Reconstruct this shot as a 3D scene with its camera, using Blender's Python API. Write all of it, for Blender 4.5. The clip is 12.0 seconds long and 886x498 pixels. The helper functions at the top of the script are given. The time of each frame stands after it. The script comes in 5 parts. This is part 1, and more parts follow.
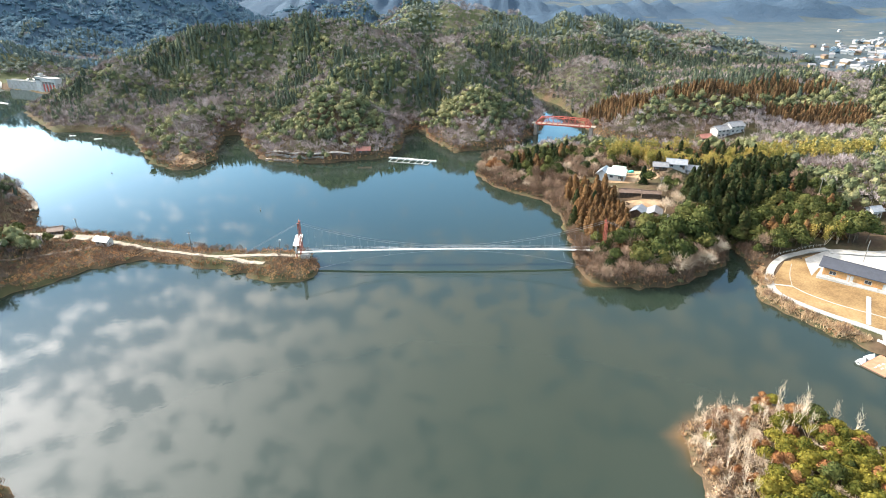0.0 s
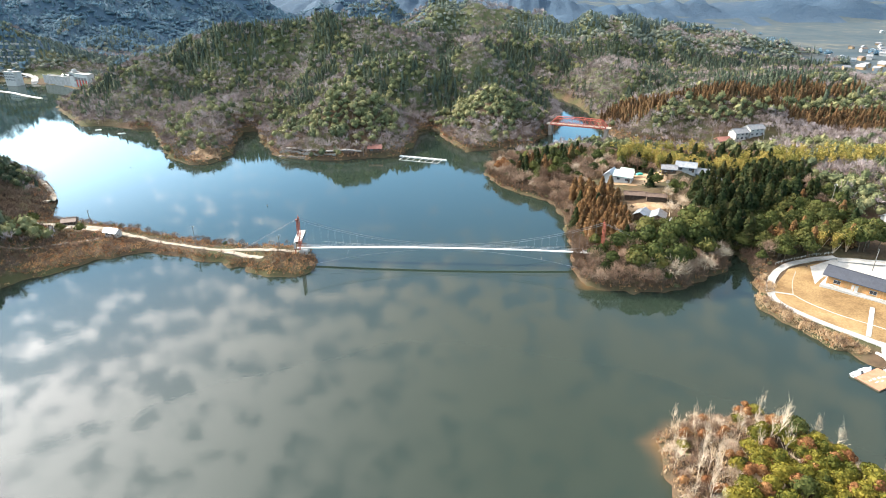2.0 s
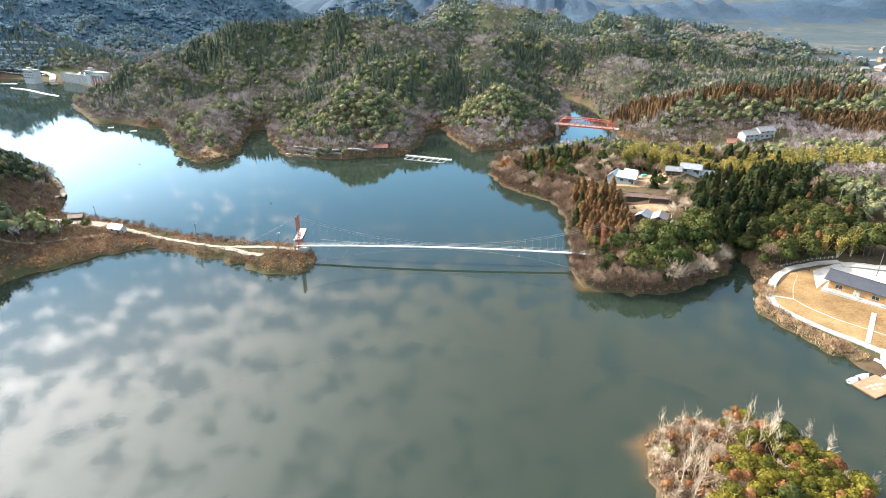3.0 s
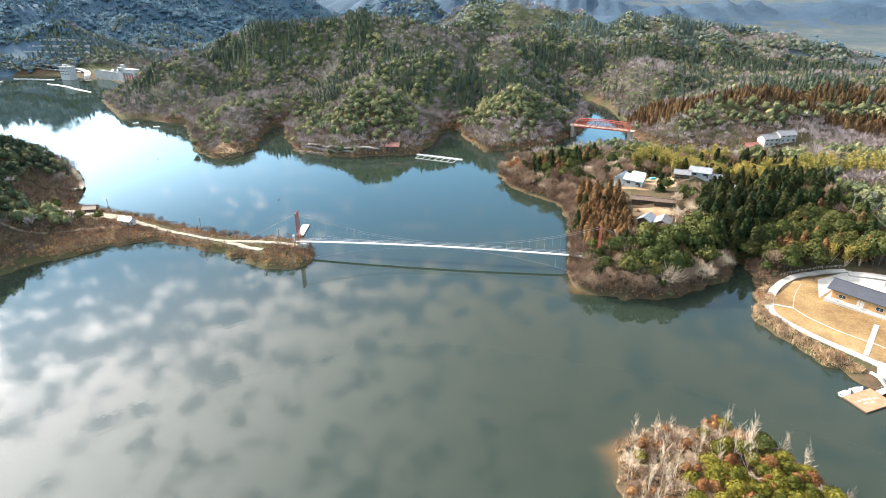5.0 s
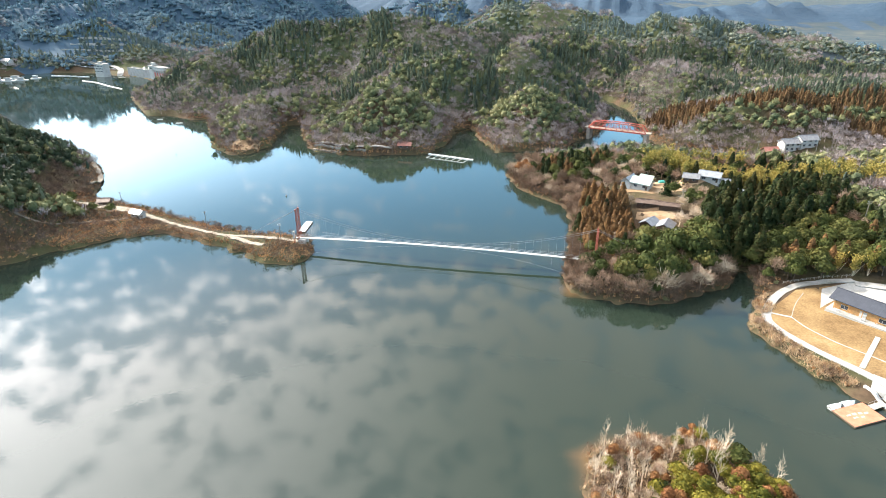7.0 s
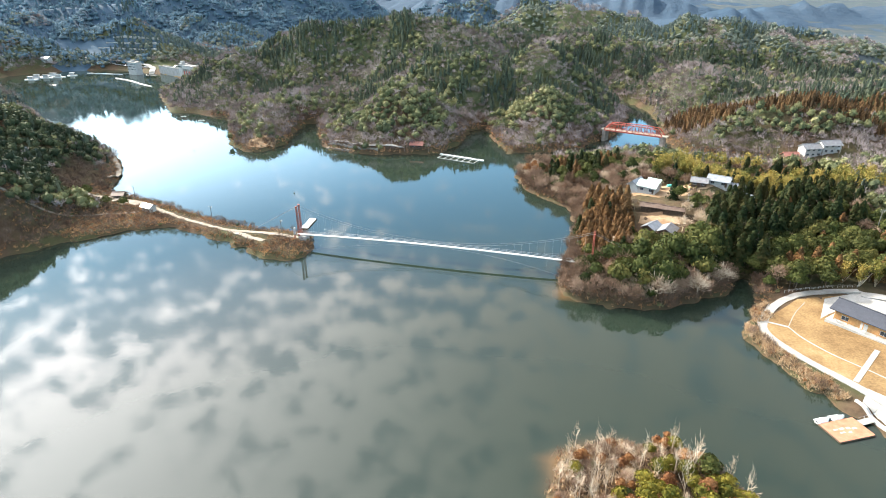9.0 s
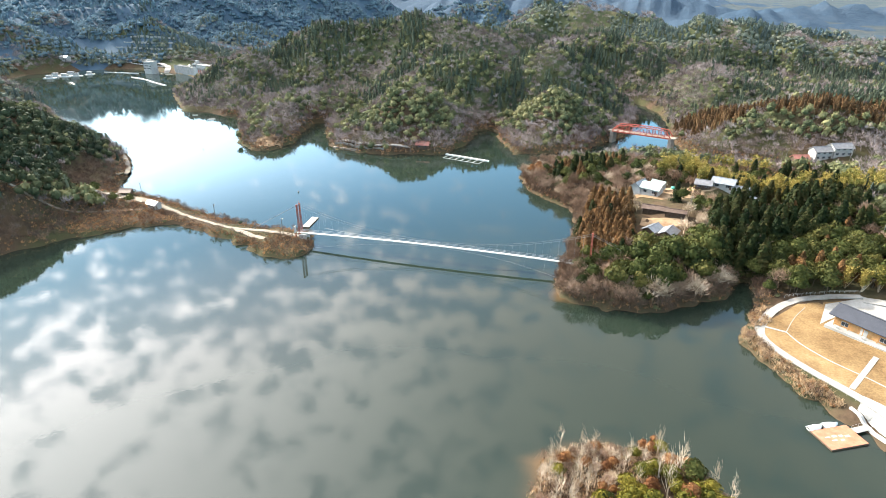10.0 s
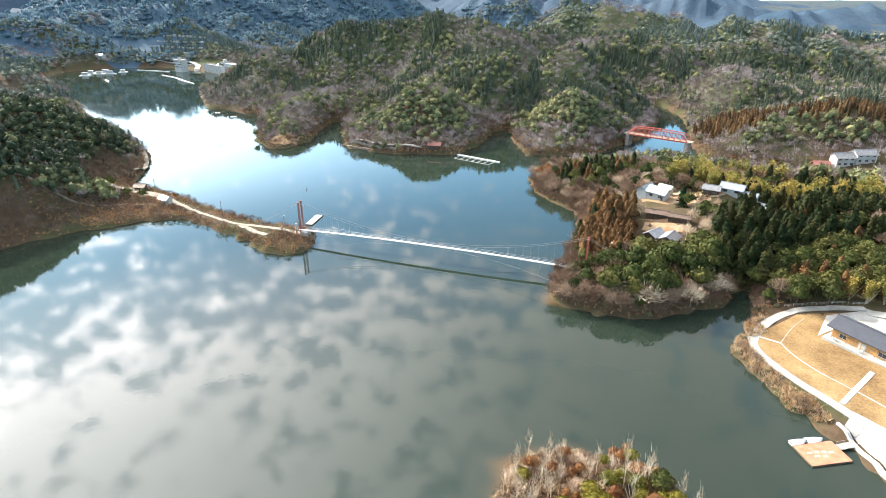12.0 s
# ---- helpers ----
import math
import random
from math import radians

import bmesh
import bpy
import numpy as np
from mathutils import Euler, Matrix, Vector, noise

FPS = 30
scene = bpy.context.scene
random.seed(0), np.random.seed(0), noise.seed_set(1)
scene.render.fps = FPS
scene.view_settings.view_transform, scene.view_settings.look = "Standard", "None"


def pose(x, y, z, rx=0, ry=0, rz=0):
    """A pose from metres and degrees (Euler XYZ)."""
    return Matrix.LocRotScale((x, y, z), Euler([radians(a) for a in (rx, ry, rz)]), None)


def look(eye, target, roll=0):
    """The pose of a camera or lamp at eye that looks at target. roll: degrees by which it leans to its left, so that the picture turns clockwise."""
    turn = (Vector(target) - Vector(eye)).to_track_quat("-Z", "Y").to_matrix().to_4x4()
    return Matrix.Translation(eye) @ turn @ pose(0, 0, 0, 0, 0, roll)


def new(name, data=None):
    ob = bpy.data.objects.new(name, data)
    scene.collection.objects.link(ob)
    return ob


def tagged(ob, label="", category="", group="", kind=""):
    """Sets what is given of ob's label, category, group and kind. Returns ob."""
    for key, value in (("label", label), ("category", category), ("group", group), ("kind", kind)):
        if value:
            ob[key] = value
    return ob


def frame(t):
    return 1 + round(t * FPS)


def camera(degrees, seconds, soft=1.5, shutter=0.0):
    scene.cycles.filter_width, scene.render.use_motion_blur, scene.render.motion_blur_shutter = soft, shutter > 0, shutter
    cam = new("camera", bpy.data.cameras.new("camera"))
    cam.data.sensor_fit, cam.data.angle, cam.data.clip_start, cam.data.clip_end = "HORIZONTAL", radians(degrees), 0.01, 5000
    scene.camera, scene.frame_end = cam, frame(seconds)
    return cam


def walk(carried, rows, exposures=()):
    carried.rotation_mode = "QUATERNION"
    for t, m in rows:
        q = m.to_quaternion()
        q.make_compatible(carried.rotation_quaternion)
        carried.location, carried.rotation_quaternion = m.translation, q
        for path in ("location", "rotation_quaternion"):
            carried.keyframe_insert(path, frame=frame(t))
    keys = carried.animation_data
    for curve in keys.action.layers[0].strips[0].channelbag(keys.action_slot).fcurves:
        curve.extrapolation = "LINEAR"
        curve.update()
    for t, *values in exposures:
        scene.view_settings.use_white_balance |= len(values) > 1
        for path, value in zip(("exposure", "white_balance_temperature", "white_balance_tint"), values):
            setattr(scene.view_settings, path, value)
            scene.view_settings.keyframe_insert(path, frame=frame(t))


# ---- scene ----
cam = camera(75.0, 12.0, soft=0.9)
PATH = [
    (0, (1.307, 0.210, 101.828), (-3.050, 181.859, 18.397), -0.51),
    (0.5, (4.495, 0.184, 101.874), (-2.306, 181.739, 18.359), -0.49),
    (1, (7.698, 0.207, 101.892), (-1.559, 181.638, 18.313), -0.48),
    (1.5, (10.915, 0.280, 101.884), (-0.811, 181.558, 18.260), -0.47),
    (2, (14.144, 0.402, 101.852), (-0.060, 181.496, 18.200), -0.46),
    (2.5, (17.383, 0.572, 101.799), (0.691, 181.454, 18.136), -0.45),
    (3, (20.629, 0.792, 101.727), (1.443, 181.430, 18.069), -0.44),
    (5, (33.652, 2.158, 101.307), (4.447, 181.508, 17.785), -0.40),
    (5.5, (36.908, 2.622, 101.181), (5.195, 181.570, 17.717), -0.40),
    (6, (40.160, 3.133, 101.053), (5.940, 181.647, 17.652), -0.39),
    (6.5, (43.405, 3.694, 100.923), (6.682, 181.739, 17.591), -0.38),
    (7, (46.643, 4.302, 100.796), (7.421, 181.847, 17.536), -0.37),
    (9, (59.478, 7.220, 100.357), (10.330, 182.417, 17.395), -0.35),
    (9.5, (62.647, 8.069, 100.278), (11.044, 182.593, 17.385), -0.34),
    (10, (65.797, 8.967, 100.216), (11.751, 182.781, 17.388), -0.34),
    (10.5, (68.925, 9.913, 100.175), (12.452, 182.982, 17.404), -0.33),
    (11, (72.030, 10.906, 100.155), (13.144, 183.193, 17.436), -0.33),
    (11.5, (75.109, 11.948, 100.161), (13.829, 183.416, 17.483), -0.33),
    (12, (78.161, 13.037, 100.195), (14.505, 183.649, 17.547), -0.32),
]
walk(cam, [(t, look(eye, target, roll)) for t, eye, target, roll in PATH])

# ---- world and light ----
SUN_AZ, SUN_EL = radians(-66), radians(30)
SUN_DIR = Vector((math.sin(SUN_AZ) * math.cos(SUN_EL), math.cos(SUN_AZ) * math.cos(SUN_EL), math.sin(SUN_EL)))
SKY_STRENGTH, CLOUD_BRIGHT, GLOW, HAZE = 0.125, 0.60, 5.2, 4.2
scene.view_settings.exposure = 1.38


def link(tree, a, b):
    tree.links.new(a, b)


def math_node(tree, op, a, b=None, clamp=False):
    n = tree.nodes.new("ShaderNodeMath")
    n.operation, n.use_clamp = op, clamp
    for i, v in enumerate((a, b)):
        if v is None:
            continue
        if isinstance(v, (int, float)):
            n.inputs[i].default_value = v
        else:
            tree.links.new(v, n.inputs[i])
    return n.outputs[0]


def ramp_node(tree, fac, stops):
    n = tree.nodes.new("ShaderNodeValToRGB")
    while len(n.color_ramp.elements) < len(stops):
        n.color_ramp.elements.new(0.5)
    for e, (p, c) in zip(n.color_ramp.elements, stops):
        e.position, e.color = p, (*c, 1)
    tree.links.new(fac, n.inputs[0])
    return n.outputs[0]


def noise_node(tree, vec, scale, detail=3.0, rough=0.55, distortion=0.0):
    n = tree.nodes.new("ShaderNodeTexNoise")
    n.inputs["Scale"].default_value, n.inputs["Detail"].default_value = scale, detail
    n.inputs["Roughness"].default_value, n.inputs["Distortion"].default_value = rough, distortion
    if vec is not None:
        tree.links.new(vec, n.inputs["Vector"])
    return n.outputs[0]


def mix_node(tree, fac, a, b, mode="MIX"):
    n = tree.nodes.new("ShaderNodeMix")
    n.data_type, n.blend_type = "RGBA", mode
    for sock, v in ((n.inputs[0], fac), (n.inputs[6], a), (n.inputs[7], b)):
        if isinstance(v, (int, float)):
            sock.default_value = v
        elif isinstance(v, tuple):
            sock.default_value = (*v, 1)
        else:
            tree.links.new(v, sock)
    return n.outputs[2]


def make_world():
    w = bpy.data.worlds.new("sky")
    scene.world = w
    w.use_nodes = True
    tr = w.node_tree
    tr.nodes.clear()
    out = tr.nodes.new("ShaderNodeOutputWorld")
    bg = tr.nodes.new("ShaderNodeBackground")
    sky = tr.nodes.new("ShaderNodeTexSky")
    sky.sky_type, sky.sun_disc = "NISHITA", False
    sky.sun_elevation, sky.sun_rotation = SUN_EL, SUN_AZ
    sky.air_density, sky.dust_density, sky.ozone_density = 1.3, 0.3, 3.0
    tc = tr.nodes.new("ShaderNodeTexCoord")
    sep = tr.nodes.new("ShaderNodeSeparateXYZ")
    link(tr, tc.outputs["Generated"], sep.inputs[0])
    # a layer of small clouds: directions laid out on a flat sheet overhead
    up = math_node(tr, "MAXIMUM", math_node(tr, "ADD", sep.outputs[2], 0.10), 0.03)
    comb = tr.nodes.new("ShaderNodeCombineXYZ")
    link(tr, math_node(tr, "DIVIDE", sep.outputs[0], up), comb.inputs[0])
    link(tr, math_node(tr, "DIVIDE", sep.outputs[1], up), comb.inputs[1])
    small = noise_node(tr, comb.outputs[0], 12.0, 4.0, 0.55, 0.12)
    big = noise_node(tr, comb.outputs[0], 1.3, 2.0, 0.5)
    # the low northern sky is clear, the cloud sheet begins higher up
    rise = tr.nodes.new("ShaderNodeMapRange")
    rise.inputs["From Min"].default_value, rise.inputs["From Max"].default_value = 0.36, 0.53
    rise.inputs["To Min"].default_value, rise.inputs["To Max"].default_value = -0.6, 0.12
    link(tr, sep.outputs[2], rise.inputs["Value"])
    cover = math_node(tr, "ADD", math_node(tr, "MULTIPLY", small, 2.0), math_node(tr, "MULTIPLY", big, 0.9))
    cover = math_node(tr, "ADD", cover, rise.outputs[0])
    mask = tr.nodes.new("ShaderNodeMapRange")
    mask.interpolation_type = "SMOOTHSTEP"
    mask.inputs["From Min"].default_value, mask.inputs["From Max"].default_value = 0.98, 1.66
    link(tr, cover, mask.inputs["Value"])
    veil = tr.nodes.new("ShaderNodeMapRange")
    veil.inputs["From Min"].default_value, veil.inputs["From Max"].default_value = 0.38, 0.58
    veil.inputs["To Min"].default_value, veil.inputs["To Max"].default_value = 0.0, 0.46
    link(tr, sep.outputs[2], veil.inputs["Value"])
    sheet = math_node(tr, "MAXIMUM", mask.outputs[0], veil.outputs[0])
    # thin cloud and haze scatter sunlight forward: brighter towards the sun
    dot = tr.nodes.new("ShaderNodeVectorMath")
    dot.operation = "DOT_PRODUCT"
    link(tr, tc.outputs["Generated"], dot.inputs[0])
    dot.inputs[1].default_value = SUN_DIR
    near = math_node(tr, "MAXIMUM", dot.outputs["Value"], 0.0)
    wide = math_node(tr, "POWER", near, 6.0)
    lum = math_node(tr, "ADD", math_node(tr, "MULTIPLY", wide, GLOW), CLOUD_BRIGHT)
    # a bright bank of haze lies low under the sun
    bank = tr.nodes.new("ShaderNodeMapRange")
    bank.interpolation_type = "SMOOTHSTEP"
    bank.inputs["From Min"].default_value, bank.inputs["From Max"].default_value = 0.36, 0.20
    bank.inputs["To Min"].default_value, bank.inputs["To Max"].default_value = 0.12, 1.0
    link(tr, sep.outputs[2], bank.inputs["Value"])
    haze = math_node(tr, "MULTIPLY", math_node(tr, "MULTIPLY", math_node(tr, "POWER", near, 9.0), HAZE), bank.outputs[0])

    def scaled(col, fac):
        n = tr.nodes.new("ShaderNodeVectorMath")
        n.operation = "SCALE"
        if isinstance(col, tuple):
            n.inputs[0].default_value = col
        else:
            link(tr, col, n.inputs[0])
        if isinstance(fac, float):
            n.inputs["Scale"].default_value = fac
        else:
            link(tr, fac, n.inputs["Scale"])
        return n.outputs[0]

    low_air = math_node(tr, "POWER", math_node(tr, "SUBTRACT", 1.0, math_node(tr, "MAXIMUM", sep.outputs[2], 0.0), True), 4.0)
    air = tr.nodes.new("ShaderNodeVectorMath")
    air.operation = "ADD"
    link(tr, scaled((0.27, 0.48, 0.65), low_air), air.inputs[0])
    link(tr, scaled((0.86, 0.98, 1.04), haze), air.inputs[1])
    clear = tr.nodes.new("ShaderNodeVectorMath")
    clear.operation = "ADD"
    blue = mix_node(tr, 1.0, sky.outputs[0], (0.70, 1.04, 1.18), "MULTIPLY")
    link(tr, scaled(blue, SKY_STRENGTH), clear.inputs[0])
    link(tr, air.outputs[0], clear.inputs[1])
    col = mix_node(tr, sheet, clear.outputs[0], scaled((1.02, 1.0, 1.01), lum))
    link(tr, col, bg.inputs["Color"])
    bg.inputs["Strength"].default_value = 1.0
    link(tr, bg.outputs[0], out.inputs[0])


make_world()
sun_data = bpy.data.lights.new("sun", "SUN")
sun_data.energy, sun_data.angle, sun_data.color = 5.0, radians(0.6), (1.0, 0.90, 0.75)
sun = new("sun", sun_data)
sun.matrix_world = look(SUN_DIR * 300, (0, 0, 0))


# ---- materials ----
def material(name, stops, scale=0.5, rough=0.8, metal=0.0, bump=0.0, bump_scale=None, island=0.0, per_object=0.0, scale2=None, translucent=0.0, tint=0.0):
    """A surface whose colour wanders between the stops with noise at two scales, plus a shift per leaf or per object."""
    m = bpy.data.materials.new(name)
    m.use_nodes = True
    tr = m.node_tree
    p = tr.nodes["Principled BSDF"]
    geo = tr.nodes.new("ShaderNodeNewGeometry")
    n1 = noise_node(tr, geo.outputs["Position"], scale, 4.0, 0.6)
    n2 = noise_node(tr, geo.outputs["Position"], scale2 or scale * 7.3, 3.0, 0.6)
    v = math_node(tr, "ADD", math_node(tr, "MULTIPLY", n1, 0.65), math_node(tr, "MULTIPLY", n2, 0.35))
    v = math_node(tr, "ADD", math_node(tr, "MULTIPLY", math_node(tr, "SUBTRACT", v, 0.5), 2.2), 0.5)
    if island:
        r = math_node(tr, "MULTIPLY", math_node(tr, "SUBTRACT", geo.outputs["Random Per Island"], 0.5), island)
        v = math_node(tr, "ADD", v, r)
    if per_object:
        info = tr.nodes.new("ShaderNodeObjectInfo")
        r = math_node(tr, "MULTIPLY", math_node(tr, "SUBTRACT", info.outputs["Random"], 0.5), per_object)
        v = math_node(tr, "ADD", v, r)
    if tint:
        att = tr.nodes.new("ShaderNodeAttribute")
        att.attribute_name = "tint"
        v = math_node(tr, "ADD", v, math_node(tr, "MULTIPLY", att.outputs["Fac"], tint))
    k = len(stops) - 1
    col = ramp_node(tr, v, [(i / k * 0.8 + 0.1, c) for i, c in enumerate(stops)])
    link(tr, col, p.inputs["Base Color"])
    p.inputs["Roughness"].default_value, p.inputs["Metallic"].default_value = rough, metal
    if rough >= 0.7:
        p.inputs["Specular IOR Level"].default_value = 0.08
    if bump:
        b = tr.nodes.new("ShaderNodeBump")
        b.inputs["Strength"].default_value, b.inputs["Distance"].default_value = 1.0, bump
        link(tr, noise_node(tr, geo.outputs["Position"], bump_scale or scale * 9, 4.0, 0.65), b.inputs["Height"])
        link(tr, b.outputs[0], p.inputs["Normal"])
    if translucent:
        t = tr.nodes.new("ShaderNodeBsdfTranslucent")
        link(tr, col, t.inputs["Color"])
        mx = tr.nodes.new("ShaderNodeMixShader")
        mx.inputs[0].default_value = translucent
        link(tr, p.outputs[0], mx.inputs[1])
        link(tr, t.outputs[0], mx.inputs[2])
        link(tr, mx.outputs[0], tr.nodes["Material Output"].inputs["Surface"])
    return m


# hill pine: paler and bluer than the near trees, with haze in the colour
HAZED_PINE = material("hazed_pine_leaf", [(0.058, 0.071, 0.039), (0.094, 0.106, 0.052), (0.140, 0.144, 0.068), (0.206, 0.193, 0.095)], 0.022, 0.8, island=0.12, scale2=0.4, tint=0.75, translucent=0.12)
LIME = material("evergreen_oak_leaf", [(0.051, 0.058, 0.011), (0.124, 0.112, 0.018), (0.223, 0.181, 0.032)], 0.1, 0.7, island=0.6, per_object=0.5, translucent=0.2)
# hill cedar, likewise lightened and blued for haze
HAZED_CEDAR = material("hazed_cedar_leaf", [(0.043, 0.057, 0.043), (0.070, 0.089, 0.060), (0.112, 0.122, 0.079)], 0.03, 0.8, island=0.12, scale2=0.4, tint=0.7, translucent=0.1)
# dark evergreens, made darker still for the headland's side away from the sun
SHADED_HEADLAND_LEAF = material("shaded_headland_leaf", [(0.020, 0.030, 0.018), (0.038, 0.050, 0.026), (0.072, 0.078, 0.038)], 0.03, 0.8, island=0.12, scale2=0.4, tint=0.7)
# upland pair: lighter, bluer copies of pine and cedar, with haze painted in
HAZED_UPLAND_PINE = material("hazed_upland_pine_leaf", [(0.082, 0.098, 0.083), (0.116, 0.132, 0.104), (0.155, 0.167, 0.124), (0.205, 0.205, 0.159)], 0.012, 0.85, bump=0.5, bump_scale=0.8, scale2=0.2, tint=0.6)
HAZED_UPLAND_CEDAR = material("hazed_upland_cedar_leaf", [(0.067, 0.089, 0.083), (0.091, 0.116, 0.101), (0.125, 0.146, 0.121)], 0.012, 0.85, bump=0.5, bump_scale=0.8, scale2=0.2, tint=0.6)
RUST_WOOD = material("bronzed_wood_leaf", [(0.045, 0.030, 0.016), (0.098, 0.056, 0.026), (0.165, 0.098, 0.045)], 0.04, 0.8, bump=0.4, bump_scale=1.1, scale2=0.5, tint=0.6)
RUST = material("cedar_leaf_bronzed", [(0.055, 0.034, 0.015), (0.125, 0.065, 0.026), (0.194, 0.107, 0.045)], 0.08, 0.8, island=0.6, per_object=0.4, translucent=0.12)
BAMBOO = material("bamboo_leaf", [(0.098, 0.099, 0.025), (0.216, 0.179, 0.045), (0.354, 0.260, 0.076)], 0.08, 0.7, island=0.6, per_object=0.5, translucent=0.2)
# bare wood of the hills, a little haze blue in its colour
HAZED_TWIG = material("hazed_bare_twig", [(0.120, 0.092, 0.086), (0.215, 0.172, 0.163), (0.330, 0.280, 0.270)], 0.03, 0.9, island=0.15, scale2=0.4, tint=0.9)
PALE = material("pale_bark", [(0.295, 0.216, 0.148), (0.452, 0.354, 0.256), (0.610, 0.511, 0.394)], 0.3, 0.9, island=0.3, per_object=0.3)
BARK = material("dark_bark", [(0.05, 0.036, 0.026), (0.10, 0.075, 0.055), (0.16, 0.12, 0.09)], 0.8, 0.95, bump=0.02)
AUTUMN = material("russet_leaf", [(0.103, 0.044, 0.021), (0.207, 0.094, 0.039), (0.322, 0.172, 0.075)], 0.2, 0.8, island=0.6, per_object=0.4, translucent=0.2)
SHRUB = material("dry_shrub", [(0.193, 0.094, 0.050), (0.386, 0.208, 0.106), (0.597, 0.374, 0.187)], 0.15, 0.95, island=0.6)
# mountain foliage: the blue of distance haze is mixed into the leaf colour
HAZED_FAR_LEAF = material("hazed_distant_conifer", [(0.091, 0.150, 0.197), (0.107, 0.171, 0.218), (0.124, 0.186, 0.223), (0.154, 0.202, 0.230)], 0.006, 0.95, scale2=0.05, tint=0.2, translucent=0.35)
# far ground and remote ridges: haze blue put straight into the base colour
HAZED_FAR_FLOOR = material("hazed_distant_floor", [(0.044, 0.074, 0.108), (0.051, 0.085, 0.119), (0.060, 0.096, 0.130)], 0.01, 0.95, bump=0.5, bump_scale=0.15)
HAZED_REMOTE = material("hazed_remote_wood", [(0.024, 0.045, 0.071), (0.030, 0.053, 0.081), (0.037, 0.060, 0.088), (0.052, 0.070, 0.092)], 0.004, 0.95, bump=4.0, bump_scale=0.06, scale2=0.03)
NEAR_TWIG = material("near_bare_twig", [(0.102, 0.066, 0.045), (0.200, 0.132, 0.092), (0.339, 0.240, 0.175)], 0.07, 0.9, island=0.4, per_object=0.6)
# brown twigs darkened in colour for the slope's shade
SHADED_SLOPE_TWIG = material("shaded_slope_twig", [(0.050, 0.034, 0.026), (0.092, 0.064, 0.048), (0.150, 0.110, 0.085)], 0.05, 0.9, island=0.3, tint=0.6)
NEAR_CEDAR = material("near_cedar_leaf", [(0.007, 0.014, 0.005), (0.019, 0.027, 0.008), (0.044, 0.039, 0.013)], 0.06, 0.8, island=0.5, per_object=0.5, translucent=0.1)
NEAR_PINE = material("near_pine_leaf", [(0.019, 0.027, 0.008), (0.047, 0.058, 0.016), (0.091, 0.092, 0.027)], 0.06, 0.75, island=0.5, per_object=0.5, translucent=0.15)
OAK = material("oak_leaf", [(0.027, 0.035, 0.010), (0.059, 0.064, 0.018), (0.108, 0.098, 0.029)], 0.1, 0.7, island=0.6, per_object=0.5, translucent=0.2)
# fields of the far plain, pulled towards blue to stand in for haze
HAZED_FIELD = material("hazed_distant_fields", [(0.032, 0.047, 0.058), (0.042, 0.058, 0.066), (0.058, 0.068, 0.070), (0.108, 0.107, 0.088)], 0.012, 0.95, scale2=0.05)
FLOOR = material("forest_floor", [(0.03, 0.04, 0.02), (0.06, 0.07, 0.034), (0.11, 0.10, 0.055)], 0.05, 0.95)


def ground_material():
    m = bpy.data.materials.new("ground")
    m.use_nodes = True
    tr = m.node_tree
    p = tr.nodes["Principled BSDF"]
    geo = tr.nodes.new("ShaderNodeNewGeometry")
    sep = tr.nodes.new("ShaderNodeSeparateXYZ")
    link(tr, geo.outputs["Position"], sep.inputs[0])
    n1 = noise_node(tr, geo.outputs["Position"], 0.035, 5.0, 0.6)
    n2 = noise_node(tr, geo.outputs["Position"], 0.5, 5.0, 0.7)
    litter = mix_node(tr, n2, (0.032, 0.024, 0.016), (0.115, 0.076, 0.048))
    moss = mix_node(tr, n2, (0.025, 0.032, 0.013), (0.085, 0.078, 0.04))
    sel = tr.nodes.new("ShaderNodeMapRange")
    sel.inputs["From Min"].default_value, sel.inputs["From Max"].default_value = 0.42, 0.62
    link(tr, n1, sel.inputs["Value"])
    base = mix_node(tr, sel.outputs[0], litter, moss)
    # washed clay between low and high water
    h = math_node(tr, "ADD", sep.outputs[2], math_node(tr, "MULTIPLY", math_node(tr, "SUBTRACT", n2, 0.5), 1.6))
    clay = tr.nodes.new("ShaderNodeMapRange")
    clay.inputs["From Min"].default_value, clay.inputs["From Max"].default_value = 0.22, -0.1
    link(tr, h, clay.inputs["Value"])
    col = mix_node(tr, clay.outputs[0], base, mix_node(tr, n2, (0.07, 0.042, 0.026), (0.15, 0.092, 0.055)))
    link(tr, col, p.inputs["Base Color"])
    p.inputs["Roughness"].default_value = 0.95
    p.inputs["Specular IOR Level"].default_value = 0.08
    b = tr.nodes.new("ShaderNodeBump")
    b.inputs["Distance"].default_value = 0.5
    link(tr, n2, b.inputs["Height"])
    link(tr, b.outputs[0], p.inputs["Normal"])
    return m


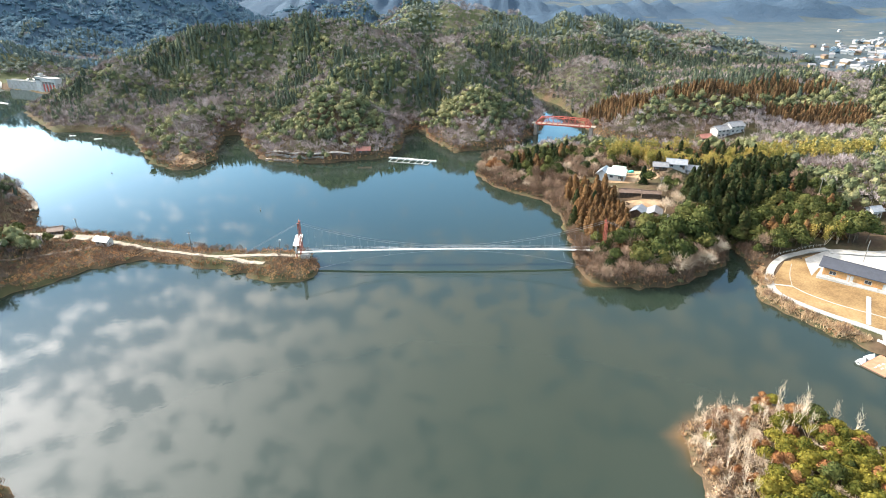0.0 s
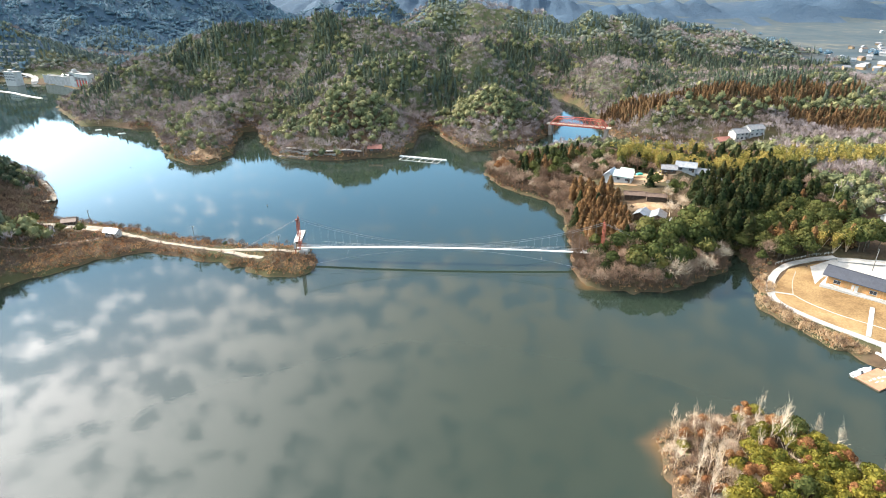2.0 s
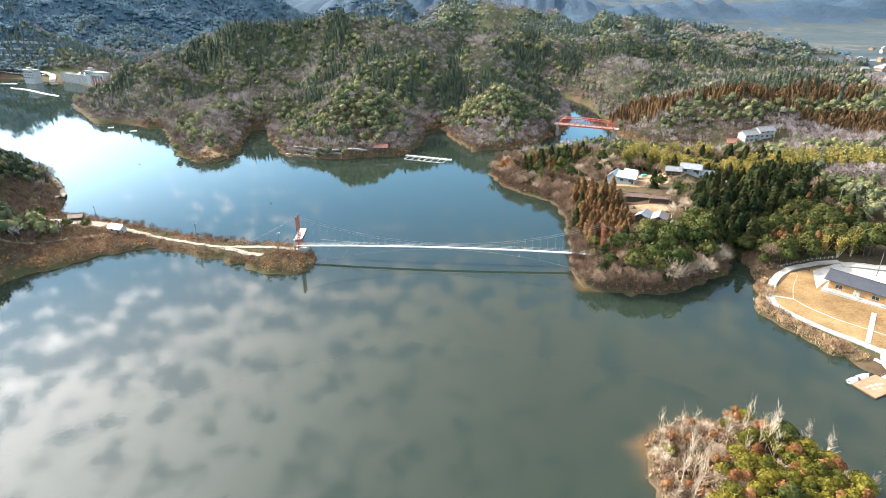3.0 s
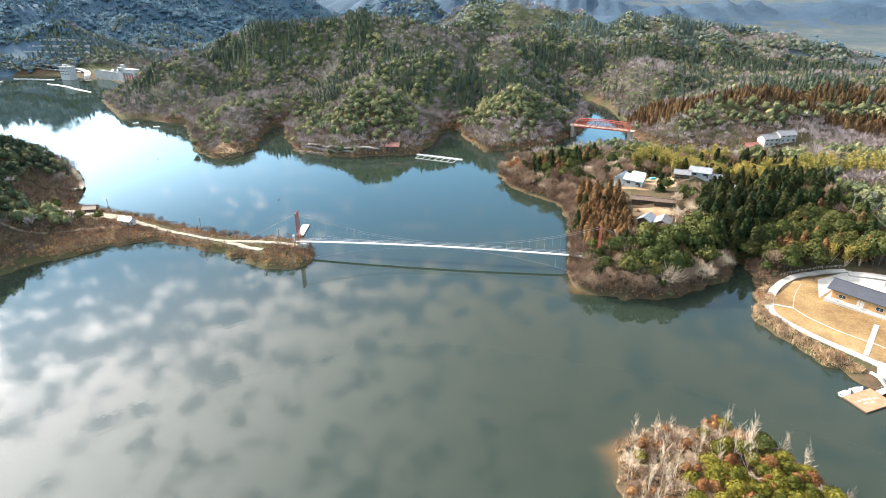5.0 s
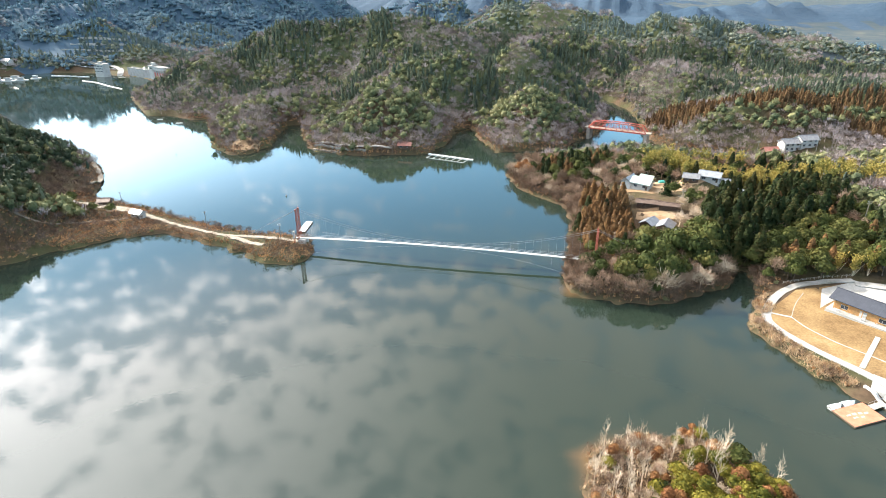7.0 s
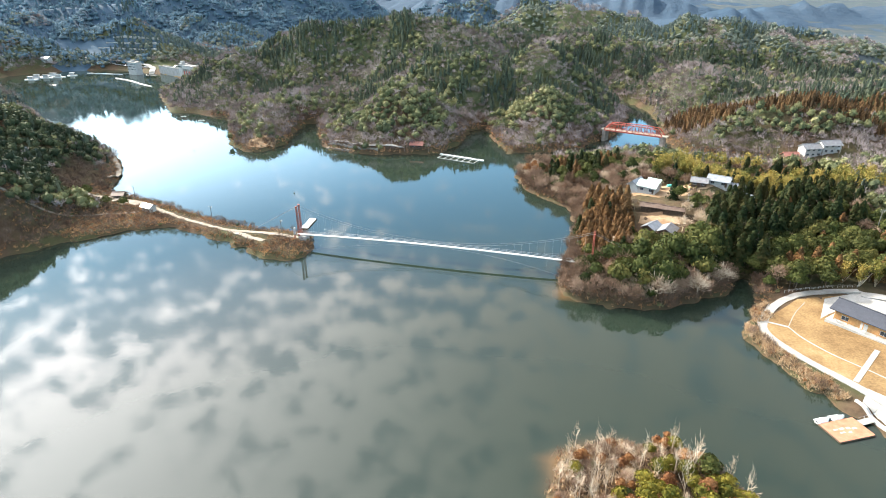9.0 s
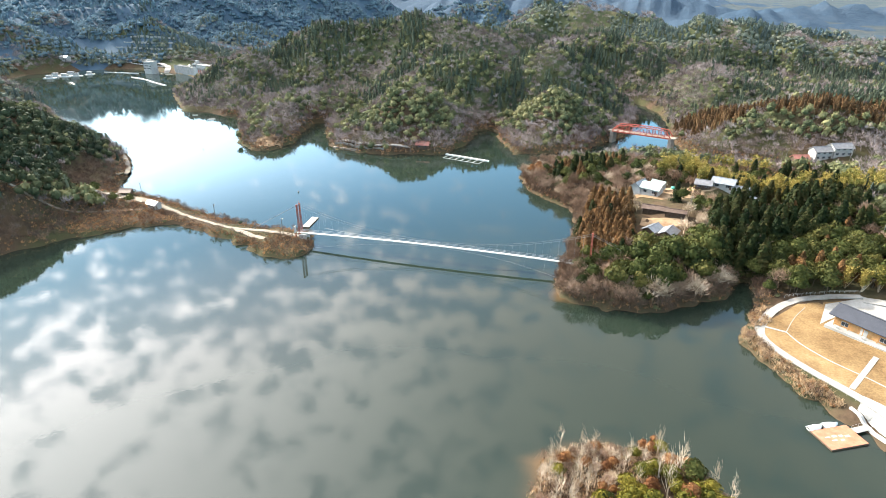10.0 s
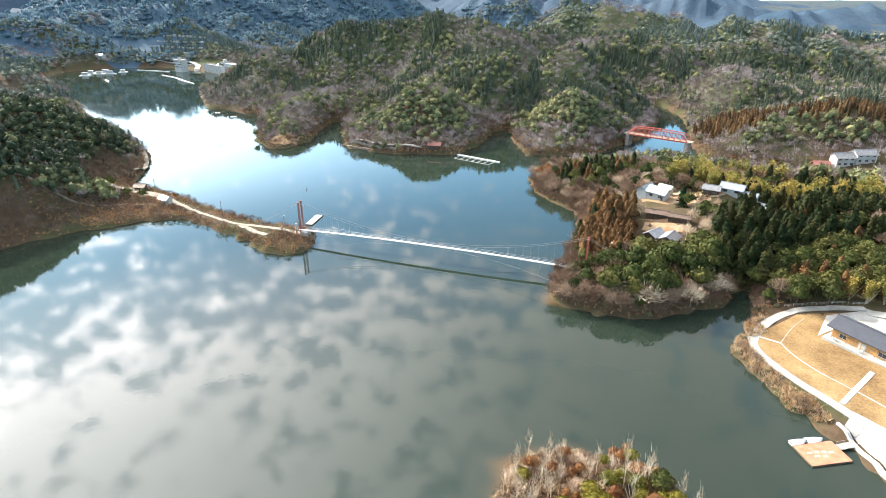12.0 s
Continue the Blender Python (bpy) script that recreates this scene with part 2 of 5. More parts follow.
def water_material():
    m = bpy.data.materials.new("lake_water")
    m.use_nodes = True
    tr = m.node_tree
    p = tr.nodes["Principled BSDF"]
    geo = tr.nodes.new("ShaderNodeNewGeometry")
    n1 = noise_node(tr, geo.outputs["Position"], 0.012, 3.0)
    col = mix_node(tr, n1, (0.0105, 0.018, 0.013), (0.018, 0.027, 0.019))
    att = tr.nodes.new("ShaderNodeAttribute")
    att.attribute_name = "shallow"
    col = mix_node(tr, att.outputs["Fac"], col, (0.11, 0.066, 0.030))
    link(tr, col, p.inputs["Base Color"])
    p.inputs["IOR"].default_value = 1.36
    patch = noise_node(tr, geo.outputs["Position"], 0.02, 2.0, 0.5, 1.0)
    rg = tr.nodes.new("ShaderNodeMapRange")
    rg.inputs["From Min"].default_value, rg.inputs["From Max"].default_value = 0.45, 0.65
    rg.inputs["To Min"].default_value, rg.inputs["To Max"].default_value = 0.025, 0.055
    link(tr, patch, rg.inputs["Value"])
    link(tr, rg.outputs[0], p.inputs["Roughness"])
    b = tr.nodes.new("ShaderNodeBump")
    b.inputs["Strength"].default_value, b.inputs["Distance"].default_value = 1.0, 0.006
    link(tr, noise_node(tr, geo.outputs["Position"], 0.7, 3.0, 0.5), b.inputs["Height"])
    link(tr, b.outputs[0], p.inputs["Normal"])
    return m


GROUND, WATER = ground_material(), water_material()

# ---- the lie of the land ----
# the lake's shore, stretch by stretch, as corners of a plan in metres
SHORE_WEST = [(-140, -300), (-128, -50), (-112, 40), (-94, 82), (-98, 92), (-120, 100), (-160, 118), (-178, 150), (-168, 172), (-152, 193),
              (-137, 207), (-126, 211), (-105, 206), (-89, 201), (-71, 193), (-59, 191), (-53, 199), (-55, 210), (-58, 215), (-66, 219),
              (-82, 217), (-97, 219), (-112, 223), (-143, 231), (-157, 236), (-176, 241), (-187, 240), (-197, 247), (-205, 262), (-223, 284),
              (-236, 297), (-262, 313), (-300, 335), (-345, 350), (-400, 385), (-455, 425), (-520, 455), (-600, 480), (-655, 540)]
SHORE_DAM = [(-672, 580), (-662, 605), (-628, 645), (-590, 662), (-552, 667), (-515, 650), (-482, 644), (-432, 614), (-392, 598), (-366, 584)]
SHORE_NORTH = [(-392, 545), (-385, 515), (-350, 480), (-326, 456), (-308, 438), (-287, 441), (-262, 431), (-246, 430), (-222, 395), (-207, 375),
               (-190, 352), (-169, 337), (-158, 338), (-154, 360), (-163, 385), (-172, 425), (-160, 428), (-146, 397), (-120, 356), (-84, 351),
               (-59, 358), (-43, 364), (-35, 395), (-38, 425), (-31, 445), (-22, 435), (-16, 410), (1, 376), (24, 385), (42, 390),
               (56, 425), (66, 440), (70, 460), (76, 490), (78, 520), (74, 548), (66, 575), (72, 584), (84, 572), (94, 546), (99, 515), (101, 480)]
SHORE_EAST = [(103, 440), (108, 412), (125, 398), (150, 396), (158, 388), (148, 381), (128, 380), (110, 386), (92, 394), (72, 390),
              (50, 372), (30, 358), (18, 345), (14, 328), (20, 310), (30, 296), (46, 283), (52, 258), (51, 228), (49, 203),
              (52, 191), (64, 188), (79, 188), (94, 197), (107, 208), (116, 224), (120, 222), (117, 203), (112, 190), (109, 178),
              (114, 169), (121, 157), (126, 149), (131, 146), (137, 136), (150, 118), (175, 90), (190, 40), (200, -300)]
ISLET = [(57, 92), (57.5, 102), (57.5, 109), (61, 115), (70, 120), (82, 122), (92, 117), (100, 106), (103, 92), (98, 78), (80, 70), (64, 78)]
LAKE = SHORE_WEST + SHORE_DAM + SHORE_NORTH + SHORE_EAST
# hills: centre, height, half-widths
HILLS_NORTH = [(-107, 594, 68, 95, 60), (-178, 592, 58, 50, 44), (-240, 590, 58, 80, 48), (-310, 530, 41, 44, 40), (-178, 425, 27, 34, 50), (-80, 422, 31, 46, 46),
               (-62, 496, 42, 80, 45), (18, 444, 27, 36, 36), (5, 520, 45, 60, 50), (40, 690, 52, 80, 60), (-71, 680, 50, 110, 60),
               (-45, 905, 76, 95, 90), (45, 870, 64, 90, 80), (160, 830, 57, 120, 90), (-330, 800, 40, 110, 60), (132, 590, 36, 40, 70),
               (260, 840, 42, 150, 80), (-150, 1010, 66, 150, 60)]
HILLS_EAST = [(128, 456, 20, 28, 36), (178, 432, 27, 60, 34), (240, 500, 29, 80, 50), (350, 475, 27, 110, 50), (92, 275, 11, 38, 50),
              (108, 238, 6, 20, 20), (70, 325, 7, 35, 30), (80, 288, 13.5, 16, 13), (112, 288, 15, 22, 13), (155, 262, 8, 45, 50), (240, 300, 10, 90, 80)]
HILLS_WEST = [(-278, 262, 30, 55, 42), (-228, 192, 36, 32, 44), (-202, 216, 16, 22, 18), (-198, 184, 22, 18, 26), (-350, 245, 33, 90, 70), (-500, 400, 34, 80, 45), (-232, 142, 34, 46, 52),
              (-600, 735, 50, 95, 45), (-820, 700, 70, 150, 150)]
HILLS_FAR = [(-900, 1000, 160, 300, 220), (-640, 1200, 190, 200, 220), (-1400, 1300, 240, 400, 400), (-330, 1450, 88, 130, 160), (-420, 2100, 120, 300, 250),
             (100, 2000, 66, 260, 160), (330, 1650, 58, 160, 130), (560, 1800, 70, 250, 130), (900, 1750, 60, 300, 130), (1300, 1500, 60, 250, 150), (1400, 2400, 62, 600, 200),
             (-1300, 2600, 320, 600, 400), (-200, 3300, 120, 600, 300)]


def inside(poly, x, y):
    """True where points lie within the outline."""
    res = np.zeros(x.shape, bool)
    for (x0, y0), (x1, y1) in zip(poly, poly[1:] + poly[:1]):
        if y0 != y1:
            res ^= ((y0 > y) != (y1 > y)) & (x < (x1 - x0) * (y - y0) / (y1 - y0) + x0)
    return res


def edge_distance(poly, x, y):
    d = np.full(x.shape, 1e9)
    for (x0, y0), (x1, y1) in zip(poly, poly[1:] + poly[:1]):
        dx, dy = x1 - x0, y1 - y0
        k = np.clip(((x - x0) * dx + (y - y0) * dy) / (dx * dx + dy * dy), 0, 1)
        d = np.minimum(d, (x - x0 - k * dx) ** 2 + (y - y0 - k * dy) ** 2)
    return np.sqrt(d)


RNG = np.random.default_rng(7)
WAVES = [(RNG.uniform(0, 6.28), RNG.uniform(0, 6.28), a) for a in range(24)]


def rolling(x, y, size):
    """Smooth unevenness in -1..1, made of turned sine waves of about that size in metres."""
    v = np.zeros(np.shape(x))
    for i, (turn, phase, _) in enumerate(WAVES[:8]):
        k = 6.28 / size * (0.7 + 0.16 * i)
        v = v + np.sin((x * math.cos(turn) + y * math.sin(turn)) * k + phase) / 3.2
    return v


def shore(x, y):
    """Metres inland of the waterline (negative over the water)."""
    x, y = np.asarray(x, float), np.asarray(y, float)
    wx, wy = x + 1.3 * rolling(x, y, 17) + 0.5 * rolling(y, x, 6), y + 1.3 * rolling(y + 40, x, 15) + 0.5 * rolling(x, -y, 7)
    d = edge_distance(LAKE, wx, wy) * np.where(inside(LAKE, wx, wy), -1, 1)
    i = edge_distance(ISLET, wx, wy) * np.where(inside(ISLET, wx, wy), 1, -1)
    return np.maximum(d, i)


PARK = [(107, 180), (118, 207), (150, 216), (260, 216), (300, 60), (170, 80), (134, 134), (120, 155)]


def height(x, y):
    """The ground's height over the water."""
    x, y = np.asarray(x, float), np.asarray(y, float)
    s = shore(x, y)
    acc = np.zeros(x.shape)
    for cx, cy, h, rx, ry in HILLS_NORTH + HILLS_EAST + HILLS_WEST + HILLS_FAR:
        acc += (h * np.exp(-(((x - cx) / rx) ** 2 + ((y - cy) / ry) ** 2))) ** 3
    far = np.hypot(x, y - 100)
    hill = np.cbrt(acc) + np.clip(far / 400, 0, 1) * (2.5 + 2.5 * rolling(x, y, 160))
    hill = hill * (1 + 0.12 * rolling(x, y, 90) - np.clip(far / 300 - 1.0, 0, 1) * 0.15 * np.abs(rolling(y, x, 150)) + np.clip(far / 900 - 0.8, 0, 1) * (0.16 * rolling(x, y, 420) - 0.34 * np.abs(rolling(y, x, 380)) - np.clip(2.2 - far / 900, 0.25, 1) * 0.16 * np.abs(rolling(x, y, 170))))
    park = np.clip(edge_distance(PARK, x, y) / 10, 0, 1) * inside(PARK, x, y)
    hill = hill * (1 - park) + park * (0.4 + 0.04 * np.clip(s, 0, 60))
    inland = np.clip(s, 0, None)
    land = 1.9 * (1 - np.exp(-inland / 1.2)) + hill * (1 - np.exp(-inland / 26)) + 0.25 * rolling(x, y, 9) * np.clip(inland / 4, 0, 1) * (1 - park)
    return np.where(s > 0, land, np.clip(s * 0.35, -6, 0)) + 0.02


def graded(lo, hi, a, b, fine, grow):
    """Grid lines: evenly fine from a to b, ever wider out to lo and hi."""
    mid = list(np.arange(a, b + fine / 2, fine))
    left, right, step = [], [], fine
    v = a
    while v > lo:
        step *= grow
        v -= step
        left.append(v)
    step, v = fine, b
    while v < hi:
        step *= grow
        v += step
        right.append(v)
    return np.array(left[::-1] + mid + right)


def grid_mesh(name, xs, ys, zf):
    X, Y = np.meshgrid(xs, ys)
    Z = zf(X.ravel(), Y.ravel())
    n, mrows = len(xs), len(ys)
    co = np.stack([X.ravel(), Y.ravel(), Z], 1)
    i = (np.arange(mrows - 1)[:, None] * n + np.arange(n - 1)[None]).ravel()
    faces = np.stack([i, i + 1, i + 1 + n, i + n], 1)
    return np_mesh(name, co, faces)


def np_mesh(name, co, faces, smooth=True):
    me = bpy.data.meshes.new(name)
    k = faces.shape[1]
    me.vertices.add(len(co))
    me.vertices.foreach_set("co", np.ascontiguousarray(co, dtype=np.float32).ravel())
    me.loops.add(faces.size)
    me.loops.foreach_set("vertex_index", np.ascontiguousarray(faces, dtype=np.int32).ravel())
    me.polygons.add(len(faces))
    me.polygons.foreach_set("loop_start", np.arange(0, faces.size, k, dtype=np.int32))
    me.polygons.foreach_set("use_smooth", np.full(len(faces), smooth))
    me.update(calc_edges=True)
    return me


xs = graded(-4200, 4200, -265, 215, 2.8, 1.045)
ys = graded(-900, 4700, 62, 470, 2.8, 1.04)
ground = new("ground", grid_mesh("ground", xs, ys, height))
for m in (GROUND, FLOOR, HAZED_FAR_FLOOR, HAZED_REMOTE, HAZED_FIELD):
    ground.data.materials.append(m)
mx, my = np.meshgrid((xs[:-1] + xs[1:]) / 2, (ys[:-1] + ys[1:]) / 2)
mx, my = mx.ravel(), my.ravel()
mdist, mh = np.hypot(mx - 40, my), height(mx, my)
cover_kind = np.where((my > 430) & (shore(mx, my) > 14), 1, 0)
# with distance the ground changes to the haze-tinted materials
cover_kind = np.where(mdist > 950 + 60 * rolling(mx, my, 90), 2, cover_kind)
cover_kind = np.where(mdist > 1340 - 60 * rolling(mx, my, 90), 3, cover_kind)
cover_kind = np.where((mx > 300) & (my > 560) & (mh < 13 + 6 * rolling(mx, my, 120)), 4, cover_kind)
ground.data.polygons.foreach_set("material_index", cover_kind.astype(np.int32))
tagged(ground, "wooded shores and hills with bare clay banks", "ground", kind="structure")
wx = np.concatenate([[-900, -600, -300, -100], np.arange(20, 120, 1.25), [200, 520]])
wy = np.concatenate([[-900, -300, 0], np.arange(60, 215, 1.25), [300, 500, 720]])
water = new("water", grid_mesh("water", wx, wy, lambda a, b: np.zeros(len(a))))
gx, gy = (g.ravel() for g in np.meshgrid(wx, wy))
shoal = np.clip(1 + shore(gx, gy) / 6.5, 0, 1) ** 1.6 * np.maximum(np.exp(-((gx - 60) / 15) ** 2 - ((gy - 114) / 11) ** 2), np.exp(-((gx - 50) / 6) ** 2 - ((gy - 192) / 7) ** 2))
water.data.attributes.new("shallow", "FLOAT", "POINT").data.foreach_set("value", shoal.astype(np.float32))
water.data.materials.append(WATER)
tagged(water, "calm dark green lake reflecting clouds and hills", "lake", kind="structure")


# ---- woods ----
def unit_ball(n, rng):
    v = rng.normal(size=(n, 3))
    return v / np.linalg.norm(v, axis=1)[:, None]


def leaf_tris(centres, normals, size, rng):
    """A triangle of foliage at each centre, lying about across its normal."""
    n = len(centres)
    a = np.cross(normals, unit_ball(n, rng))
    a /= np.linalg.norm(a, axis=1)[:, None] + 1e-9
    b = np.cross(normals, a)
    s = size * rng.uniform(0.6, 1.4, (n, 1))
    p = np.stack([centres + a * s, centres - a * s * 0.6 + b * s * 0.8, centres - a * s * 0.6 - b * s * 0.8], 1).reshape(-1, 3)
    return p, np.arange(3 * n).reshape(-1, 3)


def joined(pieces):
    co, fa, k = [], [], 0
    for c, f in pieces:
        co.append(c)
        fa.append(f + k)
        k += len(c)
    return np.concatenate(co), np.concatenate(fa)


def core_ball(r, squash, rng, z0):
    """A rough twenty-sided kernel that closes a crown from within."""
    g = (1 + 5 ** 0.5) / 2
    v = np.array([(-1, g, 0), (1, g, 0), (-1, -g, 0), (1, -g, 0), (0, -1, g), (0, 1, g), (0, -1, -g), (0, 1, -g), (g, 0, -1), (g, 0, 1), (-g, 0, -1), (-g, 0, 1)], float)
    v /= np.linalg.norm(v[0])
    v *= rng.uniform(0.85, 1.15, (12, 1))
    f = np.array([(0, 11, 5), (0, 5, 1), (0, 1, 7), (0, 7, 10), (0, 10, 11), (1, 5, 9), (5, 11, 4), (11, 10, 2), (10, 7, 6), (7, 1, 8),
                  (3, 9, 4), (3, 4, 2), (3, 2, 6), (3, 6, 8), (3, 8, 9), (4, 9, 5), (2, 4, 11), (6, 2, 10), (8, 6, 7), (9, 8, 1)])
    return v * (r, r, r * squash) + (0, 0, z0), f


def dome_crown(rng, leaves, size, radius=3.2, tall=5.0, base=3.0, lobes=6):
    """A rounded evergreen crown of lobes; unit tree about 9 m high."""
    out = [core_ball(radius * 0.78, tall / radius / 2, rng, base + tall * 0.45)]
    per = leaves // lobes
    for i in range(lobes):
        ang = i / lobes * 6.28 + rng.uniform(-0.4, 0.4)
        top = i == 0
        off = np.array([0, 0, base + tall * 0.78]) if top else np.array([math.cos(ang) * radius * 0.55, math.sin(ang) * radius * 0.55, base + tall * rng.uniform(0.3, 0.6)])
        rad = radius * rng.uniform(0.5, 0.68)
        d = unit_ball(per, rng)
        d[:, 2] = np.abs(d[:, 2]) * 1.0 - 0.25
        c = off + d * rad * rng.uniform(0.82, 1.08, (per, 1)) * (1, 1, 0.8)
        n = d + rng.normal(size=d.shape) * 0.22
        out.append(leaf_tris(c, n / np.linalg.norm(n, axis=1)[:, None], size, rng))
    return joined(out)


def cone_crown(rng, leaves, size, radius=2.2, tall=12.0, base=1.5, whorls=9):
    """A conifer of drooping whorls; unit tree about 13.5 m high."""
    z = np.array([(base, 0.7), (base + tall * 0.5, 0.5), (base + tall, 0.05)])
    ring = np.arange(6) / 6 * 6.28
    co = [np.stack([np.cos(ring) * radius * r * 0.7, np.sin(ring) * radius * r * 0.7, np.full(6, h)], 1) for h, r in z]
    fa = []
    for k in range(2):
        for i in range(6):
            a, b = k * 6 + i, k * 6 + (i + 1) % 6
            fa += [(a, b, b + 6), (a, b + 6, a + 6)]
    out = [(np.concatenate(co), np.array(fa))]
    t = rng.uniform(0, 1, leaves) ** 1.25
    t = (np.floor(t * whorls) + rng.uniform(0, 0.75, leaves)) / whorls
    ang = rng.uniform(0, 6.28, leaves)
    lump = 1 + 0.22 * np.sin(ang * 3 + t * 9 + rng.uniform(0, 6))
    r = radius * (1 - t) ** 0.75 * rng.uniform(0.7, 1.1, leaves) * lump + 0.12
    c = np.stack([np.cos(ang) * r, np.sin(ang) * r, base + tall * t - 0.25 * r], 1)
    n = np.stack([np.cos(ang), np.sin(ang), np.full(leaves, 0.75)], 1) + rng.normal(size=(leaves, 3)) * 0.3
    out.append(leaf_tris(c, n / np.linalg.norm(n, axis=1)[:, None], size, rng))
    return joined(out)


def plume_crown(rng, leaves, size, radius=2.0, tall=8.0, base=3.0):
    """A feathery clump of bamboo tops, each bending over."""
    out = []
    stems = 7
    for i in range(stems):
        ang, lean = rng.uniform(0, 6.28), rng.uniform(0.2, 1.0)
        k = leaves // stems
        t = rng.uniform(0.25, 1, k)
        bend = lean * radius * t ** 2
        c = np.stack([np.cos(ang) * (bend + 0.5 * radius * lean), np.sin(ang) * (bend + 0.5 * radius * lean), base * 0.5 + (tall + base * 0.5) * t * (1 - 0.12 * lean * t)], 1)
        c += rng.normal(size=(k, 3)) * (0.55, 0.55, 0.4)
        n = unit_ball(k, rng) + (0, 0, 0.5)
        out.append(leaf_tris(c, n / np.linalg.norm(n, axis=1)[:, None], size, rng))
    return joined(out)


def rod(a, b, ra, rb):
    """A three-sided tapering rod."""
    a, b = np.asarray(a, float), np.asarray(b, float)
    d = b - a
    d /= np.linalg.norm(d) + 1e-9
    u = np.cross(d, (0.3, 0.9, 0.2))
    u /= np.linalg.norm(u) + 1e-9
    w = np.cross(d, u)
    co = [c + r * (math.cos(k * 2.094) * u + math.sin(k * 2.094) * w) for c, r in ((a, ra), (b, rb)) for k in range(3)]
    return np.array(co), np.array([(0, 1, 4), (0, 4, 3), (1, 2, 5), (1, 5, 4), (2, 0, 3), (2, 3, 5)])


def limbs(rng, tall=8.0, spread=0.75, levels=4, thick=0.16, first=0.3, kids=4):
    """The bare branches of a leafless tree, forking again and again."""
    out = []

    def grow(p, d, length, r, level):
        q = p + d * length
        out.append(rod(p, q, r, r * 0.6))
        if level == 0:
            return
        for _ in range(kids if level > 1 else kids + 1):
            nd = d + rng.normal(size=3) * spread * 0.6 + (0, 0, 0.12)
            nd /= np.linalg.norm(nd)
            t = rng.uniform(0.45, 1.0)
            grow(p + d * length * t, nd, length * rng.uniform(0.55, 0.8), r * 0.5, level - 1)

    grow(np.zeros(3), np.array([0, 0, 1.0]), tall * first, thick, levels)
    return joined(out)


def twig_crown(rng, twigs, length, width, radius=3.2, tall=5.5, base=2.2, up=0.6, levels=2, thick=0.13):
    """A leafless crown: limbs that fork, and a haze of fine twigs about them."""
    out = [limbs(rng, tall + base, 0.9, levels, thick, 0.4, 4)]
    d = unit_ball(twigs, rng)
    d[:, 2] = np.abs(d[:, 2]) * 1.1 - 0.2
    r = rng.uniform(0.35, 1.0, (twigs, 1)) ** 0.6
    lump = 1 + 0.25 * np.sin(4 * np.arctan2(d[:, 1], d[:, 0]) + rng.uniform(0, 6))[:, None]
    c = d * r * lump * (radius, radius, tall * 0.55) + (0, 0, base + tall * 0.42)
    g = d + rng.normal(size=d.shape) * 0.45 + (0, 0, up)
    g /= np.linalg.norm(g, axis=1)[:, None]
    w = np.cross(g, unit_ball(twigs, rng))
    w /= np.linalg.norm(w, axis=1)[:, None] + 1e-9
    L = length * rng.uniform(0.6, 1.4, (twigs, 1))
    p = np.stack([c - g * L * 0.5 + w * width, c - g * L * 0.5 - w * width, c + g * L * 0.5], 1).reshape(-1, 3)
    out.append((p, np.arange(3 * twigs).reshape(-1, 3)))
    return joined(out)


def stamped(template, places, rng):
    """Copies of one tree's mesh at places (x, y, z, scale, tall), each turned its own way."""
    co, fa = template
    n = len(places)
    a = rng.uniform(0, 6.28, n)
    c, s = np.cos(a), np.sin(a)
    p = places
    X = (co[None, :, 0] * c[:, None] - co[None, :, 1] * s[:, None]) * p[:, 3:4] + p[:, 0:1]
    Y = (co[None, :, 0] * s[:, None] + co[None, :, 1] * c[:, None]) * p[:, 3:4] + p[:, 1:2]
    Z = co[None, :, 2] * p[:, 3:4] * p[:, 4:5] + p[:, 2:3]
    out = np.stack([X, Y, Z], 2).reshape(-1, 3)
    shade = np.repeat(rng.uniform(-0.5, 0.5, n), len(co))
    f = (fa[None] + (np.arange(n) * len(co))[:, None, None]).reshape(-1, 3)
    return out, f, shade


def wood(name, templates, places, mat, label, category="trees", smooth=False):
    if len(places) == 0:
        return None
    pieces = [stamped(t, places[i::len(templates)], RNG) for i, t in enumerate(templates) if len(places[i::len(templates)])]
    co, fa = joined([q[:2] for q in pieces])
    ob = new(name, np_mesh(name, co, fa, smooth=smooth))
    ob.data.attributes.new("tint", "FLOAT", "POINT").data.foreach_set("value", np.concatenate([q[2] for q in pieces]).astype(np.float32))
    ob.data.materials.append(mat)
    return tagged(ob, label, category, kind="stuff")


def scatter(x0, x1, y0, y1, step, rng):
    """A jittered lattice of places."""
    gx, gy = np.meshgrid(np.arange(x0, x1, step), np.arange(y0, y1, step))
    gx, gy = gx.ravel(), gy.ravel()
    return gx + rng.uniform(-0.48, 0.48, len(gx)) * step, gy + rng.uniform(-0.48, 0.48, len(gx)) * step


def blob(x, y, cx, cy, rx, ry, turn=0.0):
    """True within a turned ellipse whose edge is ragged."""
    c, s = math.cos(radians(turn)), math.sin(radians(turn))
    u, v = (x - cx) * c + (y - cy) * s, -(x - cx) * s + (y - cy) * c
    return (u / rx) ** 2 + (v / ry) ** 2 < 1 + 0.25 * rolling(x, y, 22)


def in_view(x, y):
    """The wedge of country ahead of the walk, with room to spare."""
    return (y > -60 + np.where(x < 30, 0.62, 0.98) * np.abs(x - 30)) | (y > 80) & (np.abs(x) < 270)


def pack(x, y, lo, hi, rng, sink=0.3, tall=(0.85, 1.2)):
    sc = rng.uniform(lo, hi, len(x))
    return np.stack([x, y, height(x, y) - sink, sc, rng.uniform(*tall, len(x))], 1)


rng = np.random.default_rng(11)
